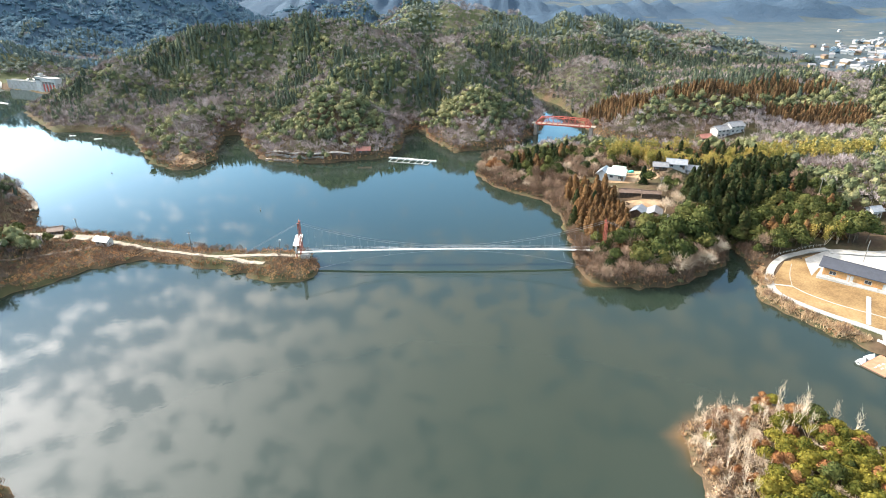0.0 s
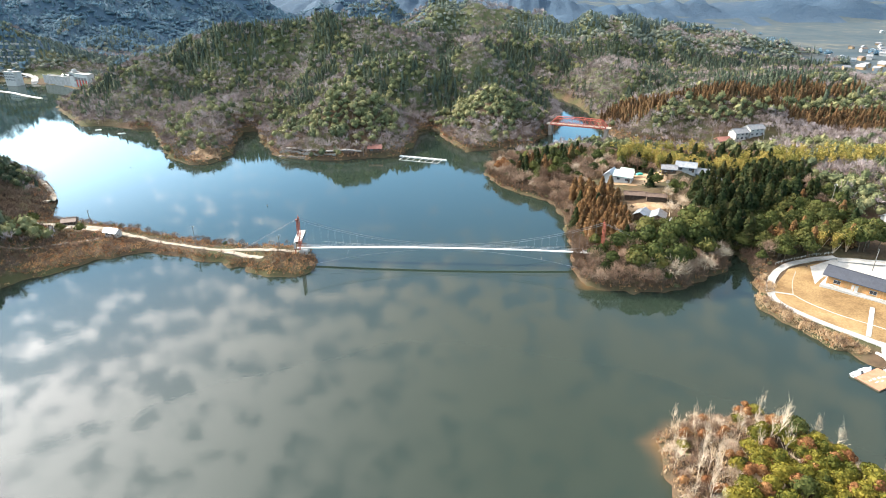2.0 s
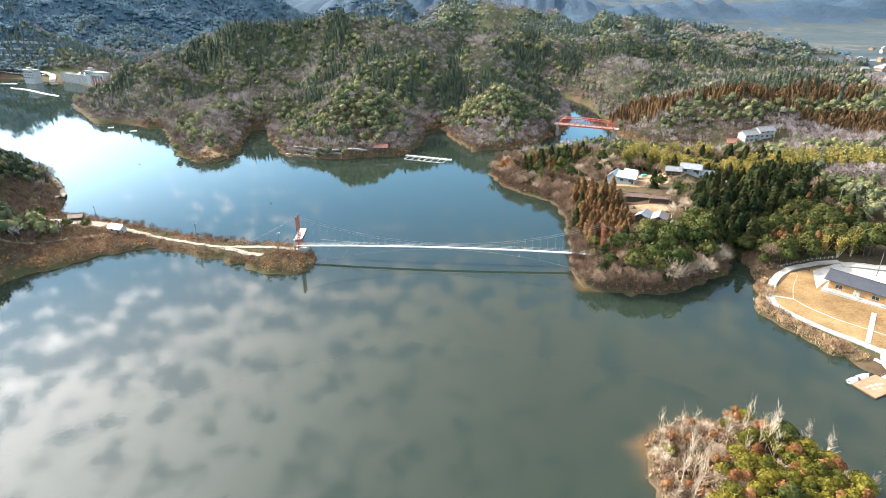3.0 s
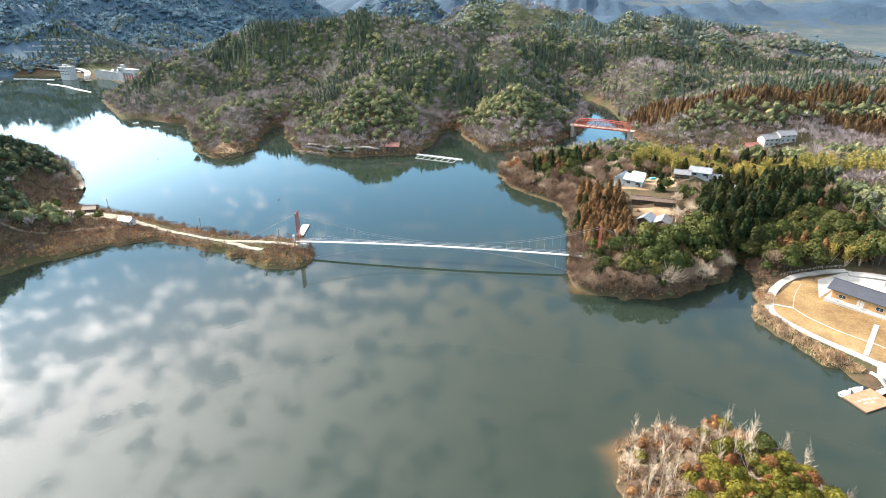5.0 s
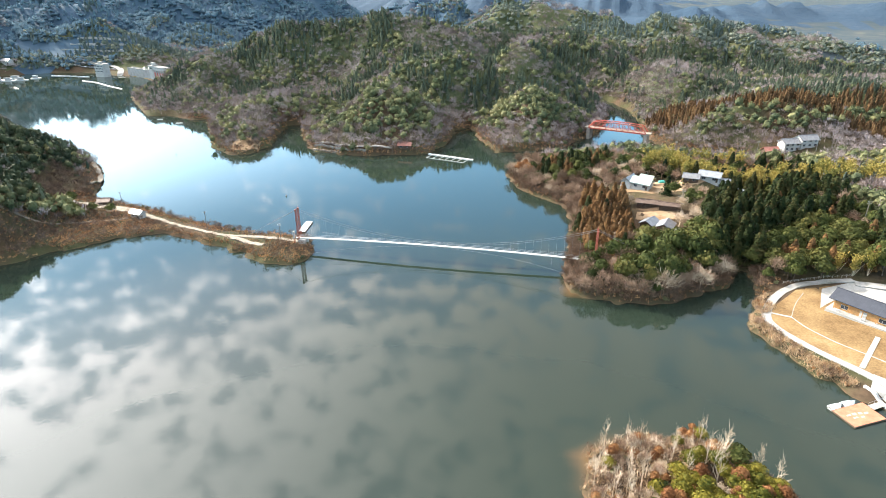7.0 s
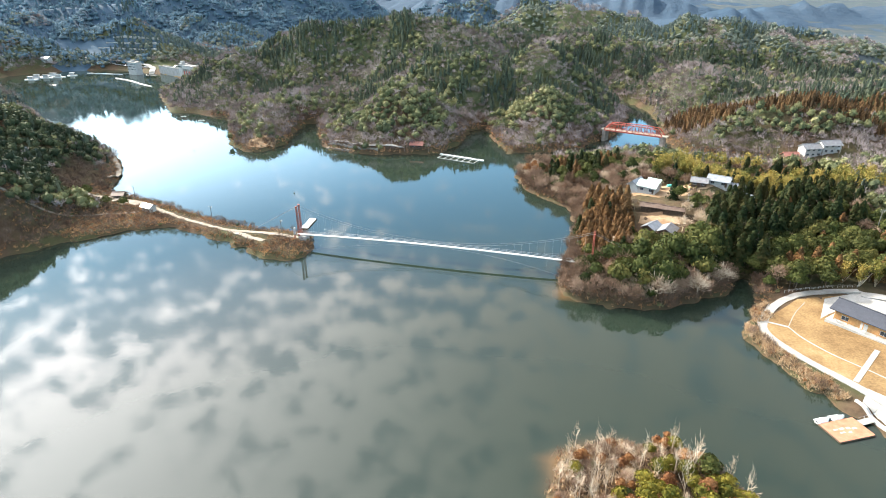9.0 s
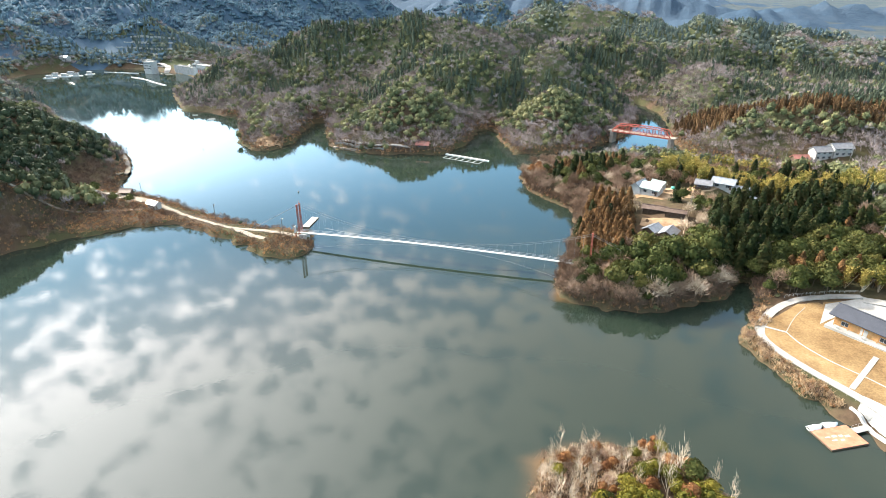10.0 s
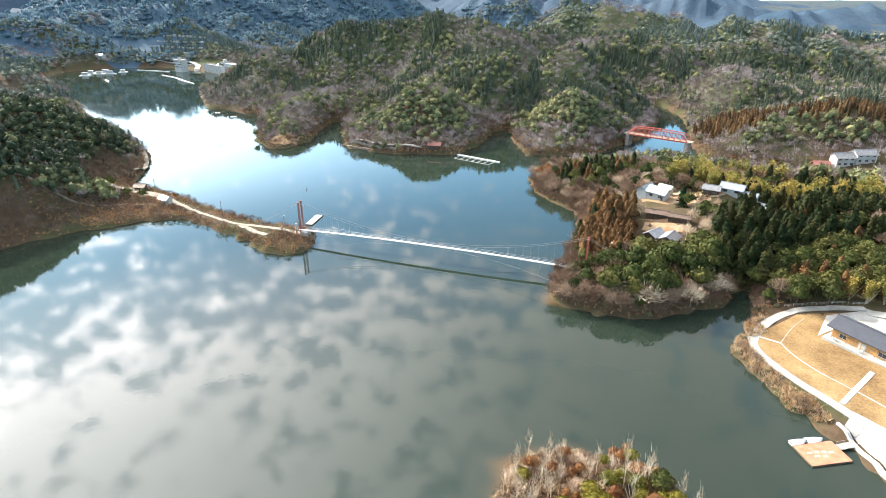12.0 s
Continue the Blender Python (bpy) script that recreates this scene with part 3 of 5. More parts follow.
mid = dict(
    dome=[dome_crown(rng, 42, 0.66, lobes=6) for _ in range(8)], round=[dome_crown(rng, 108, 0.5, lobes=9) for _ in range(6)], cone=[cone_crown(rng, 38, 0.8, radius=2.9, tall=8.0) for _ in range(7)],
    plume=[plume_crown(rng, 84, 0.6) for _ in range(3)], bare=[twig_crown(rng, 46, 2.0, 0.16, levels=0) for _ in range(6)])


def clearing(x, y):
    """Where no tall tree stands: yards, roads, banks and lawns."""
    c = blob(x, y, 93, 285, 27, 19) | blob(x, y, 117, 283, 20, 13) | blob(x, y, 87, 246, 12, 21)
    c |= inside(PARK, x, y) & (edge_distance(PARK, x, y) > 0)
    c |= (x > -165) & (x < -50) & (y > 185) & (y < 245)
    c |= blob(x, y, 182, 383, 26, 15) | blob(x, y, 104, 391, 9, 6)
    c |= blob(x, y, 185, 224, 17, 20) | blob(x, y, -172, 232, 22, 12)
    c |= (x > 62) & (x < 112) & (y > 404) & (y < 432) & (shore(x, y) < 4)
    c |= blob(x, y, 94, 408, 8, 12) | blob(x, y, -162, 345, 9, 9) | blob(x, y, -216, 275, 7, 18, 30)
    c |= blob(x, y, -425, 612, 66, 22, -24) | blob(x, y, -520, 665, 70, 18) | blob(x, y, 620, 900, 200, 160)
    return c


def plan_near(x, y):
    """True over the ground that the camera passes nearest, where trees are single things."""
    return ((x > 10) & (x < 172) & (y > 186) & (y < 352)) | ((x > 50) & (x < 110) & (y > 60) & (y < 130))


# the hills round the lake
x, y = scatter(-420, 420, 60, 760, 3.55, rng)
s = shore(x, y)
keep = (s > 0.5) & in_view(x, y) & ~clearing(x, y) & ~plan_near(x, y) & ((x < 260) | (y > 300))
x, y, s = x[keep], y[keep], s[keep]
patch = rolling(x, y, 70) + 0.5 * rolling(y, x, 24)
pick = rng.uniform(0, 1, len(x))
edge = (s < 9) & (pick < 0.75)
rust = blob(x, y, 128, 452, 26, 26) | blob(x, y, 185, 440, 45, 16, -8) | blob(x, y, 262, 425, 42, 16) | blob(x, y, 235, 465, 60, 10)
bamb = blob(x, y, 185, 318, 60, 16) | blob(x, y, 120, 352, 28, 12) 
dry = blob(x, y, 230, 395, 50, 22) | blob(x, y, 150, 400, 40, 12)
ragged = patch + 0.5 * (pick - 0.5)
kind = np.where(edge | (ragged > 0.5), 3, np.where((ragged < 0.05) & (y > 455), 1, 0))
thin = blob(x, y, -265, 455, 75, 38, -30) | blob(x, y, -200, 480, 40, 50) | blob(x, y, -168, 395, 26, 48) | blob(x, y, -60, 560, 50, 16) | blob(x, y, 132, 590, 26, 50) | blob(x, y, -40, 430, 12, 50) | blob(x, y, 108, 560, 30, 60)
kind = np.where(thin & (pick < 0.66), 3, kind)
west = (x < -185) & (y < 335)
# western headland and bay slope get the materials with shade painted in
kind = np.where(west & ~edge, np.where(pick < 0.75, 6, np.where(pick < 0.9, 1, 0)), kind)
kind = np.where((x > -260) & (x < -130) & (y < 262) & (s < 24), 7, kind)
kind = np.where(dry, 3, kind)
kind = np.where((kind < 2) & (rng.uniform(0, 1, len(x)) < 0.13), 3, kind)
kind = np.where(rust, 4, kind)
kind = np.where(bamb, np.where(pick < 0.7, 5, 1), kind)
wood("pine_wood", mid["dome"], pack(x[kind == 0], y[kind == 0], 0.48, 0.98, rng, 1.3, (1.0, 1.4)), HAZED_PINE, "dense olive-green pine and evergreen oak wood on the lakeside hills")
wood("cedar_wood", mid["cone"], pack(x[kind == 1], y[kind == 1], 0.5, 0.95, rng, 1.2, (0.9, 1.35)), HAZED_CEDAR, "dark green cedar plantation on the upper slopes")
wood("headland_wood", mid["round"], pack(x[kind == 6], y[kind == 6], 0.55, 0.95, rng, 1.0, (1.1, 1.5)), SHADED_HEADLAND_LEAF, "dense dark evergreen wood on the western headland, shade deepened in its colour")
wood("bare_wood", mid["bare"], pack(x[kind == 3], y[kind == 3], 0.65, 1.0, rng), HAZED_TWIG, "leafless grey-brown broadleaf wood along the shores")
wood("slope_brush", mid["bare"], pack(x[kind == 7], y[kind == 7], 0.5, 0.85, rng), SHADED_SLOPE_TWIG, "brown leafless brush on the slope above the bay, shade painted into its colour", "brush")
wood("bronzed_cedar_wood", mid["cone"], pack(x[kind == 4], y[kind == 4], 0.55, 0.75, rng, 0.3, (1.1, 1.4)), RUST_WOOD, "cedar plantation with bronzed winter foliage")
wood("bamboo_wood", mid["plume"], pack(x[kind == 5], y[kind == 5], 0.6, 0.85, rng, 0.3, (1.0, 1.3)), BAMBOO, "yellow-green bamboo thicket")

# hills farther off
x, y = scatter(-1150, 950, 330, 1250, 5.3, rng)
near = (np.abs(x) < 420) & (y < 760)
keep = in_view(x, y) & ~near & (shore(x, y) > 3) & ~clearing(x, y)
x, y = x[keep], y[keep]
flat = height(x, y) < 12 + 6 * rolling(x, y, 120)
keep = ~(flat & (x > 250))
x, y = x[keep], y[keep]
patch = rolling(x, y, 150) + 0.5 * rolling(y, x, 50) + rng.uniform(-0.3, 0.3, len(x))
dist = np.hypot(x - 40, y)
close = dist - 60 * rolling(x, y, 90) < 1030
a, b, c = patch < -0.35, (patch >= -0.35) & (patch < 0.5), patch >= 0.5
wood("upland_cedar_wood", mid["cone"], pack(x[a & close], y[a & close], 0.65, 1.0, rng, 1.6, (0.85, 1.2)), HAZED_UPLAND_CEDAR, "dark conifer woods on the slopes behind the lake, paled by haze in their colour")
wood("upland_pine_wood", mid["dome"], pack(x[b & close], y[b & close], 0.65, 1.1, rng, 1.8), HAZED_UPLAND_PINE, "green mixed woods on the slopes behind the lake, paled by haze in their colour")
wood("upland_bare_wood", mid["bare"], pack(x[c & close], y[c & close], 0.8, 1.25, rng, 1.0), HAZED_TWIG, "leafless woods on the slopes behind the lake")

# the mountains' woods, with the blue haze of distance painted into the leaf colour
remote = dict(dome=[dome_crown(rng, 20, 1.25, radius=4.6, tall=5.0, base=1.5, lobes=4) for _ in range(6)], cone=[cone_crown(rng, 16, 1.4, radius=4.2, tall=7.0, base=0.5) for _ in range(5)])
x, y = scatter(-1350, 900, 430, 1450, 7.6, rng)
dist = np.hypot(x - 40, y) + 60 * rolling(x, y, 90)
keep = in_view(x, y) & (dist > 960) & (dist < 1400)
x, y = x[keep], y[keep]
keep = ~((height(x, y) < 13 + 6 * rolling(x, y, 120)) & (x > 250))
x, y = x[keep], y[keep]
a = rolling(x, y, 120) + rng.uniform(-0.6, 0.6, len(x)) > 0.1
wood("mountain_cedar_wood", remote["cone"], pack(x[a], y[a], 0.8, 1.25, rng, 1.6, (0.8, 1.05)), HAZED_FAR_LEAF, "conifer woods on the far mountains, blue haze in their colour")
wood("mountain_pine_wood", remote["dome"], pack(x[~a], y[~a], 0.85, 1.35, rng, 1.8), HAZED_FAR_LEAF, "mixed woods on the far mountains, blue haze in their colour")


# ---- things: helpers ----
PAINT_RED = material("red_bridge_paint", [(0.30, 0.045, 0.03), (0.42, 0.07, 0.045), (0.50, 0.12, 0.08)], 0.8, 0.55)
RUST_STEEL = material("rusty_red_steel", [(0.16, 0.05, 0.035), (0.26, 0.08, 0.055), (0.34, 0.13, 0.09)], 1.2, 0.7)
STEEL = material("galvanised_steel", [(0.30, 0.31, 0.32), (0.42, 0.43, 0.44), (0.52, 0.53, 0.54)], 1.5, 0.45, 0.6)
CABLE = material("cable_steel", [(0.16, 0.16, 0.16), (0.24, 0.24, 0.24), (0.32, 0.32, 0.32)], 1.0, 0.5, 0.5)
DECK_WHITE = material("pale_deck", [(0.48, 0.48, 0.465), (0.58, 0.58, 0.56), (0.66, 0.66, 0.64)], 0.8, 0.6)
CONCRETE = material("pale_concrete", [(0.215, 0.206, 0.185), (0.292, 0.284, 0.262), (0.361, 0.353, 0.327)], 0.4, 0.85, bump=0.01)
GREY_CONCRETE = material("weathered_concrete", [(0.22, 0.21, 0.195), (0.33, 0.32, 0.30), (0.43, 0.42, 0.40)], 0.3, 0.9, bump=0.02)
GRAVEL = material("pale_gravel", [(0.18, 0.15, 0.115), (0.26, 0.225, 0.18), (0.34, 0.30, 0.25)], 0.5, 0.95, bump=0.02)
LAWN = material("dormant_lawn", [(0.085, 0.052, 0.024), (0.155, 0.098, 0.046), (0.215, 0.145, 0.070), (0.28, 0.20, 0.105)], 0.075, 0.95, bump=0.03, scale2=1.6)
YARD = material("bare_yard_soil", [(0.17, 0.105, 0.06), (0.26, 0.18, 0.11), (0.34, 0.26, 0.17)], 0.2, 0.95, bump=0.03)
WHITE = material("white_render", [(0.311, 0.299, 0.277), (0.400, 0.387, 0.362), (0.459, 0.445, 0.419)], 0.4, 0.8)
TIMBER = material("honey_timber", [(0.26, 0.125, 0.042), (0.36, 0.185, 0.066), (0.45, 0.25, 0.10)], 1.5, 0.65)
DARK_WOOD = material("dark_boarding", [(0.05, 0.035, 0.025), (0.10, 0.07, 0.05), (0.16, 0.115, 0.085)], 1.2, 0.8)
SLATE = material("blue_grey_metal_roof", [(0.024, 0.027, 0.038), (0.032, 0.036, 0.048), (0.042, 0.047, 0.060)], 0.6, 0.6)
TILE = material("grey_roof_tile", [(0.10, 0.10, 0.105), (0.17, 0.17, 0.175), (0.25, 0.25, 0.255)], 0.9, 0.45, bump=0.02)
SILVER_ROOF = material("silvery_roof_sheet", [(0.175, 0.189, 0.202), (0.248, 0.262, 0.276), (0.331, 0.345, 0.359)], 0.7, 0.35, 0.3)
GREEN_ROOF = material("pale_green_roof", [(0.26, 0.33, 0.29), (0.36, 0.44, 0.39), (0.46, 0.52, 0.48)], 0.6, 0.4)
BROWN_ROOF = material("brown_sheet_roof", [(0.070, 0.043, 0.030), (0.110, 0.070, 0.050), (0.150, 0.105, 0.080)], 0.6, 0.6)
RED_ROOF = material("red_roof", [(0.22, 0.08, 0.06), (0.32, 0.12, 0.09), (0.42, 0.20, 0.15)], 0.6, 0.6)
CARPET = material("salmon_dock_mat", [(0.30, 0.12, 0.07), (0.38, 0.165, 0.10), (0.45, 0.22, 0.145)], 0.8, 0.85)
TARP = material("white_tarpaulin", [(0.48, 0.50, 0.53), (0.66, 0.68, 0.70), (0.80, 0.81, 0.83)], 0.9, 0.5, bump=0.08)
GLASS = material("window_glass", [(0.02, 0.025, 0.03), (0.035, 0.04, 0.048), (0.05, 0.058, 0.065)], 0.5, 0.08)
POLE = material("weathered_pole", [(0.10, 0.09, 0.08), (0.16, 0.15, 0.135), (0.24, 0.225, 0.20)], 1.0, 0.85)
TOWN_WALL = material("weathered_render", [(0.22, 0.22, 0.22), (0.31, 0.31, 0.30), (0.40, 0.40, 0.39)], 0.05, 0.85)
TEAL = material("teal_sheet", [(0.02, 0.20, 0.17), (0.04, 0.30, 0.25), (0.08, 0.38, 0.32)], 1.0, 0.6)
STONE = material("stone_revetment", [(0.16, 0.13, 0.10), (0.27, 0.22, 0.18), (0.38, 0.32, 0.27)], 0.6, 0.95, bump=0.08)


def ground_at(x, y):
    return float(height(np.array([x]), np.array([y]))[0])


def thing(name, x, y, z=None, turn=0.0, label="", category="", group=""):
    ob = new(name)
    ob.matrix_world = pose(x, y, ground_at(x, y) if z is None else z, 0, 0, turn)
    return tagged(ob, label, category, group)


def part(name, bm, mat, parent, label=""):
    """One mesh object under a thing or part, made from a bmesh or a mesh."""
    if isinstance(bm, bmesh.types.BMesh):
        me = bpy.data.meshes.new(name)
        bm.to_mesh(me)
        bm.free()
        me.materials.append(mat)
    else:
        me = bm
        if not me.materials:
            me.materials.append(mat)
    ob = new(name, me)
    ob.parent = parent
    return tagged(ob, label)


def box(bm, x0, x1, y0, y1, z0, z1, bevel=0.0):
    r = bmesh.ops.create_cube(bm, size=1, matrix=Matrix.LocRotScale(((x0 + x1) / 2, (y0 + y1) / 2, (z0 + z1) / 2), None, (x1 - x0, y1 - y0, z1 - z0)))
    if bevel:
        edges = list({e for v in r["verts"] for e in v.link_edges})
        bmesh.ops.bevel(bm, geom=edges, offset=bevel, segments=1, affect="EDGES")
    return bm


def boxes(*rows, bevel=0.0):
    bm = bmesh.new()
    for r in rows:
        box(bm, *r, bevel=bevel)
    return bm


def bar(bm, a, b, r, sides=6):
    """A round bar between two points."""
    a, b = Vector(a), Vector(b)
    d = b - a
    m = Matrix.Translation((a + b) / 2) @ d.to_track_quat("Z", "Y").to_matrix().to_4x4()
    bmesh.ops.create_cone(bm, cap_ends=True, segments=sides, radius1=r, radius2=r, depth=d.length, matrix=m)
    return bm


def bars(pairs, r, sides=6):
    bm = bmesh.new()
    for a, b in pairs:
        bar(bm, a, b, r, sides)
    return bm


def swept(points, r, sides=5):
    """A cable or tube along a line of points."""
    pts = [Vector(p) for p in points]
    bm = bmesh.new()
    rings = []
    for i, p in enumerate(pts):
        d = (pts[min(i + 1, len(pts) - 1)] - pts[max(i - 1, 0)]).normalized()
        u = d.cross(Vector((0, 0, 1)))
        u = u.normalized() if u.length > 1e-4 else Vector((1, 0, 0))
        w = u.cross(d)
        rings.append([bm.verts.new(p + r * (math.cos(k / sides * 6.2832) * u + math.sin(k / sides * 6.2832) * w)) for k in range(sides)])
    for a, b in zip(rings, rings[1:]):
        for k in range(sides):
            bm.faces.new((a[k], a[(k + 1) % sides], b[(k + 1) % sides], b[k]))
    bm.faces.new(rings[0][::-1])
    bm.faces.new(rings[-1])
    return bm


def smooth_line(points, step=1.5):
    """A line through the corners with rounded bends, at even steps."""
    p = np.array(points, float)
    for _ in range(2):
        q = [p[0]]
        for a, b in zip(p, p[1:]):
            q += [a * 0.75 + b * 0.25, a * 0.25 + b * 0.75]
        q.append(p[-1])
        p = np.array(q)
    d = np.r_[0, np.cumsum(np.linalg.norm(np.diff(p, axis=0), axis=1))]
    t = np.linspace(0, d[-1], max(3, int(d[-1] / step)))
    return np.stack([np.interp(t, d, p[:, 0]), np.interp(t, d, p[:, 1])], 1)


def ribbon(name, points, width, mat, lift=0.15, label="", thick=0.5, category="path"):
    """A path laid on the ground: a top with real edges."""
    c = smooth_line(points)
    d = np.gradient(c, axis=0)
    d /= np.linalg.norm(d, axis=1)[:, None]
    nrm = np.stack([-d[:, 1], d[:, 0]], 1)
    w = np.interp(np.linspace(0, 1, len(c)), np.linspace(0, 1, len(width)), width) if isinstance(width, (list, tuple)) else np.full(len(c), width)
    a, b = c + nrm * w[:, None] / 2, c - nrm * w[:, None] / 2
    z = np.maximum(np.maximum(height(a[:, 0], a[:, 1]), height(b[:, 0], b[:, 1])), height(c[:, 0], c[:, 1])) + lift
    bm = bmesh.new()
    rows = [[bm.verts.new((a[i, 0], a[i, 1], z[i])), bm.verts.new((b[i, 0], b[i, 1], z[i])), bm.verts.new((b[i, 0], b[i, 1], z[i] - thick)), bm.verts.new((a[i, 0], a[i, 1], z[i] - thick))] for i in range(len(c))]
    for p, q in zip(rows, rows[1:]):
        for k in ((0, 1), (1, 2), (3, 0)):
            bm.faces.new((p[k[0]], q[k[0]], q[k[1]], p[k[1]]))
    for r in (rows[0], rows[-1]):
        bm.faces.new(r)
    bmesh.ops.recalc_face_normals(bm, faces=bm.faces)
    me = bpy.data.meshes.new(name)
    bm.to_mesh(me)
    bm.free()
    me.materials.append(mat)
    return tagged(new(name, me), label, category, kind="structure")


def patch_sheet(name, poly, mat, lift, label, category, step=1.6):
    """A sheet laid over the ground within an outline."""
    px, py = [p[0] for p in poly], [p[1] for p in poly]
    bm = bmesh.new()
    vs = [bm.verts.new((a, b, 0)) for a, b in poly]
    bm.faces.new(vs)
    for axis, lo, hi in ((0, min(px), max(px)), (1, min(py), max(py))):
        v = lo + step
        while v < hi:
            co = (v, 0, 0) if axis == 0 else (0, v, 0)
            no = (1, 0, 0) if axis == 0 else (0, 1, 0)
            bmesh.ops.bisect_plane(bm, geom=list(bm.verts) + list(bm.edges) + list(bm.faces), plane_co=co, plane_no=no)
            v += step
    co = np.array([v.co[:] for v in bm.verts])
    z = height(co[:, 0], co[:, 1]) + lift
    for v, h in zip(bm.verts, z):
        v.co.z = h
    bmesh.ops.recalc_face_normals(bm, faces=bm.faces)
    me = bpy.data.meshes.new(name)
    bm.to_mesh(me)
    bm.free()
    me.materials.append(mat)
    return tagged(new(name, me), label, category, kind="structure")


# ---- footbridge ----
def lattice_tower(parent, x, z0, z1, half=1.15):
    t = part("tower", boxes((x - 0.35, x + 0.35, -half - 0.35, half + 0.35, z0 - 2.5, z0 + 0.6), bevel=0.05), GREY_CONCRETE, parent, "lattice tower on a concrete foot")
    for sgn in (-1, 1):
        pairs = []
        for dx in (-0.32, 0.32):
            for dy in (-0.32, 0.32):
                pairs.append(((x + dx, sgn * half + dy, z0 + 0.5), (x + dx * 0.7, sgn * half + dy * 0.7, z1)))
        leg = part("leg", bars(pairs, 0.085, 5), RUST_STEEL, t, "rust-red steel leg")
        lac = []
        n = 10
        for k in range(n):
            a, b = z0 + 0.6 + (z1 - z0 - 0.6) * k / n, z0 + 0.6 + (z1 - z0 - 0.6) * (k + 1) / n
            s = 1 if k % 2 else -1
            for dy in (-0.3, 0.3):
                lac.append(((x - 0.3 * s, sgn * half + dy, a), (x + 0.3 * s, sgn * half + dy, b)))
            for dx in (-0.3, 0.3):
                lac.append(((x + dx, sgn * half - 0.3 * s, a), (x + dx, sgn * half + 0.3 * s, b)))
        part("lacing", bars(lac, 0.04, 4), RUST_STEEL, t)
    cross = []
    for k in range(3, 10, 2):
        h = z0 + (z1 - z0) * k / 10
        cross.append(((x, -half, h), (x, half, h)))
        cross.append(((x, -half, h), (x, half, h + (z1 - z0) / 5)))
    part("cross_brace", bars(cross, 0.06, 5), RUST_STEEL, t)
    for sgn in (-1, 1):
        part("cable_saddle", boxes((x - 0.4, x + 0.4, sgn * half - 0.4, sgn * half + 0.4, z1, z1 + 0.35), bevel=0.05), RUST_STEEL, t)
    return t


def footbridge():
    a, b = Vector((-60.5, 209.6, 0)), Vector((60.5, 211.6, 0))
    mid_p, half = (a + b) / 2, (b - a).length / 2
    turn = math.degrees(math.atan2(b.y - a.y, b.x - a.x))
    br = thing("suspension_footbridge", mid_p.x, mid_p.y, 0.0, turn, "white-decked suspension footbridge with rust-red lattice towers over the lake", "footbridge")
    z = lambda u: 4.3 + 1.1 * (1 - (u / half) ** 2)
    top = 16.8
    lattice_tower(br, -half, 3.0, top)
    lattice_tower(br, half, 3.4, top - 0.3)
    n = 44
    rail_post = bpy.data.meshes.new("railing_post")
    rp = bars([((0, 0, -0.1), (0, 0, 1.05))], 0.03, 4)
    rp.to_mesh(rail_post)
    rp.free()
    us = [(-half - 1.5) + (2 * half + 3) * i / n for i in range(n + 1)]
    bm = bmesh.new()
    rows = [[bm.verts.new((u, w, z(u) + h)) for w, h in ((-0.62, 0), (0.62, 0), (0.62, -0.14), (-0.62, -0.14))] for u in us]
    for p, q in zip(rows, rows[1:]):
        for k in range(4):
            bm.faces.new((p[k], p[(k + 1) % 4], q[(k + 1) % 4], q[k]))
    bm.faces.new(rows[0])
    bm.faces.new(rows[-1])
    bmesh.ops.recalc_face_normals(bm, faces=bm.faces)
    part("deck", bm, DECK_WHITE, br, "pale grey-white walkway")
    for w in (-0.56, 0.56):
        part("girder", swept([(u, w, z(u) - 0.30) for u in us], 0.13, 4), GREY_CONCRETE, br)
        part("handrail", swept([(u, w * 1.1, z(u) + 1.05) for u in us], 0.035, 4), STEEL, br)
        for i in range(0, n + 1):
            u = (-half - 1.0) + (2 * half + 2) * i / n
            q = part("railing_post", rail_post, STEEL, br)
            q.location = (u, w * 1.1, z(u))
        part("mid_rail", swept([(u, w * 1.1, z(u) + 0.55) for u in us], 0.018, 4), STEEL, br)
        sag = lambda u: z(0) + 1.3 + (top - z(0) - 1.3) * (u / half) ** 2
        wire = [(-half - 26, w * 1.8, 2.2)] + [(u, w * 1.5, sag(u)) for u in np.linspace(-half, half, 40)] + [(half + 22, w * 1.8, 7.0)]
        part("main_cable", swept(wire, 0.05, 5), CABLE, br)
        for u in np.linspace(-half + 3, half - 3, 40):
            part("hanger", bars([((u, w * 1.1, z(u)), (u, w * 1.5, sag(u)))], 0.016, 4), CABLE, br)
        s = 1 if w > 0 else -1
        guy = [(u, s * (1.2 + 13 * (u / half) ** 2), z(u) - 0.4 - 2.6 * (u / half) ** 2) for u in np.linspace(-half * 0.92, half * 0.92, 30)]
        part("wind_cable", swept(guy, 0.035, 4), CABLE, br)
        for g in guy[2:-2:2]:
            part("wind_tie", bars([((g[0], w, z(g[0]) - 0.2), g)], 0.012, 4), CABLE, br)
    sign = thing("notice_cabinet", -62.2, 208.0, None, 4, "white notice cabinet on legs beside the bridge tower", "cabinet")
    part("panel", boxes((-0.25, 0.25, -0.7, 0.7, 2.2, 5.2), bevel=0.04), WHITE, sign)
    part("leg", boxes((-0.12, 0.12, -0.6, -0.4, -0.3, 2.2)), RUST_STEEL, sign)
    part("leg", boxes((-0.12, 0.12, 0.4, 0.6, -0.3, 2.2)), RUST_STEEL, sign)
    ab = thing("abutment", -58.8, 209.6, 0.6, 1, "dark concrete abutment carrying the bridge end", "abutment")
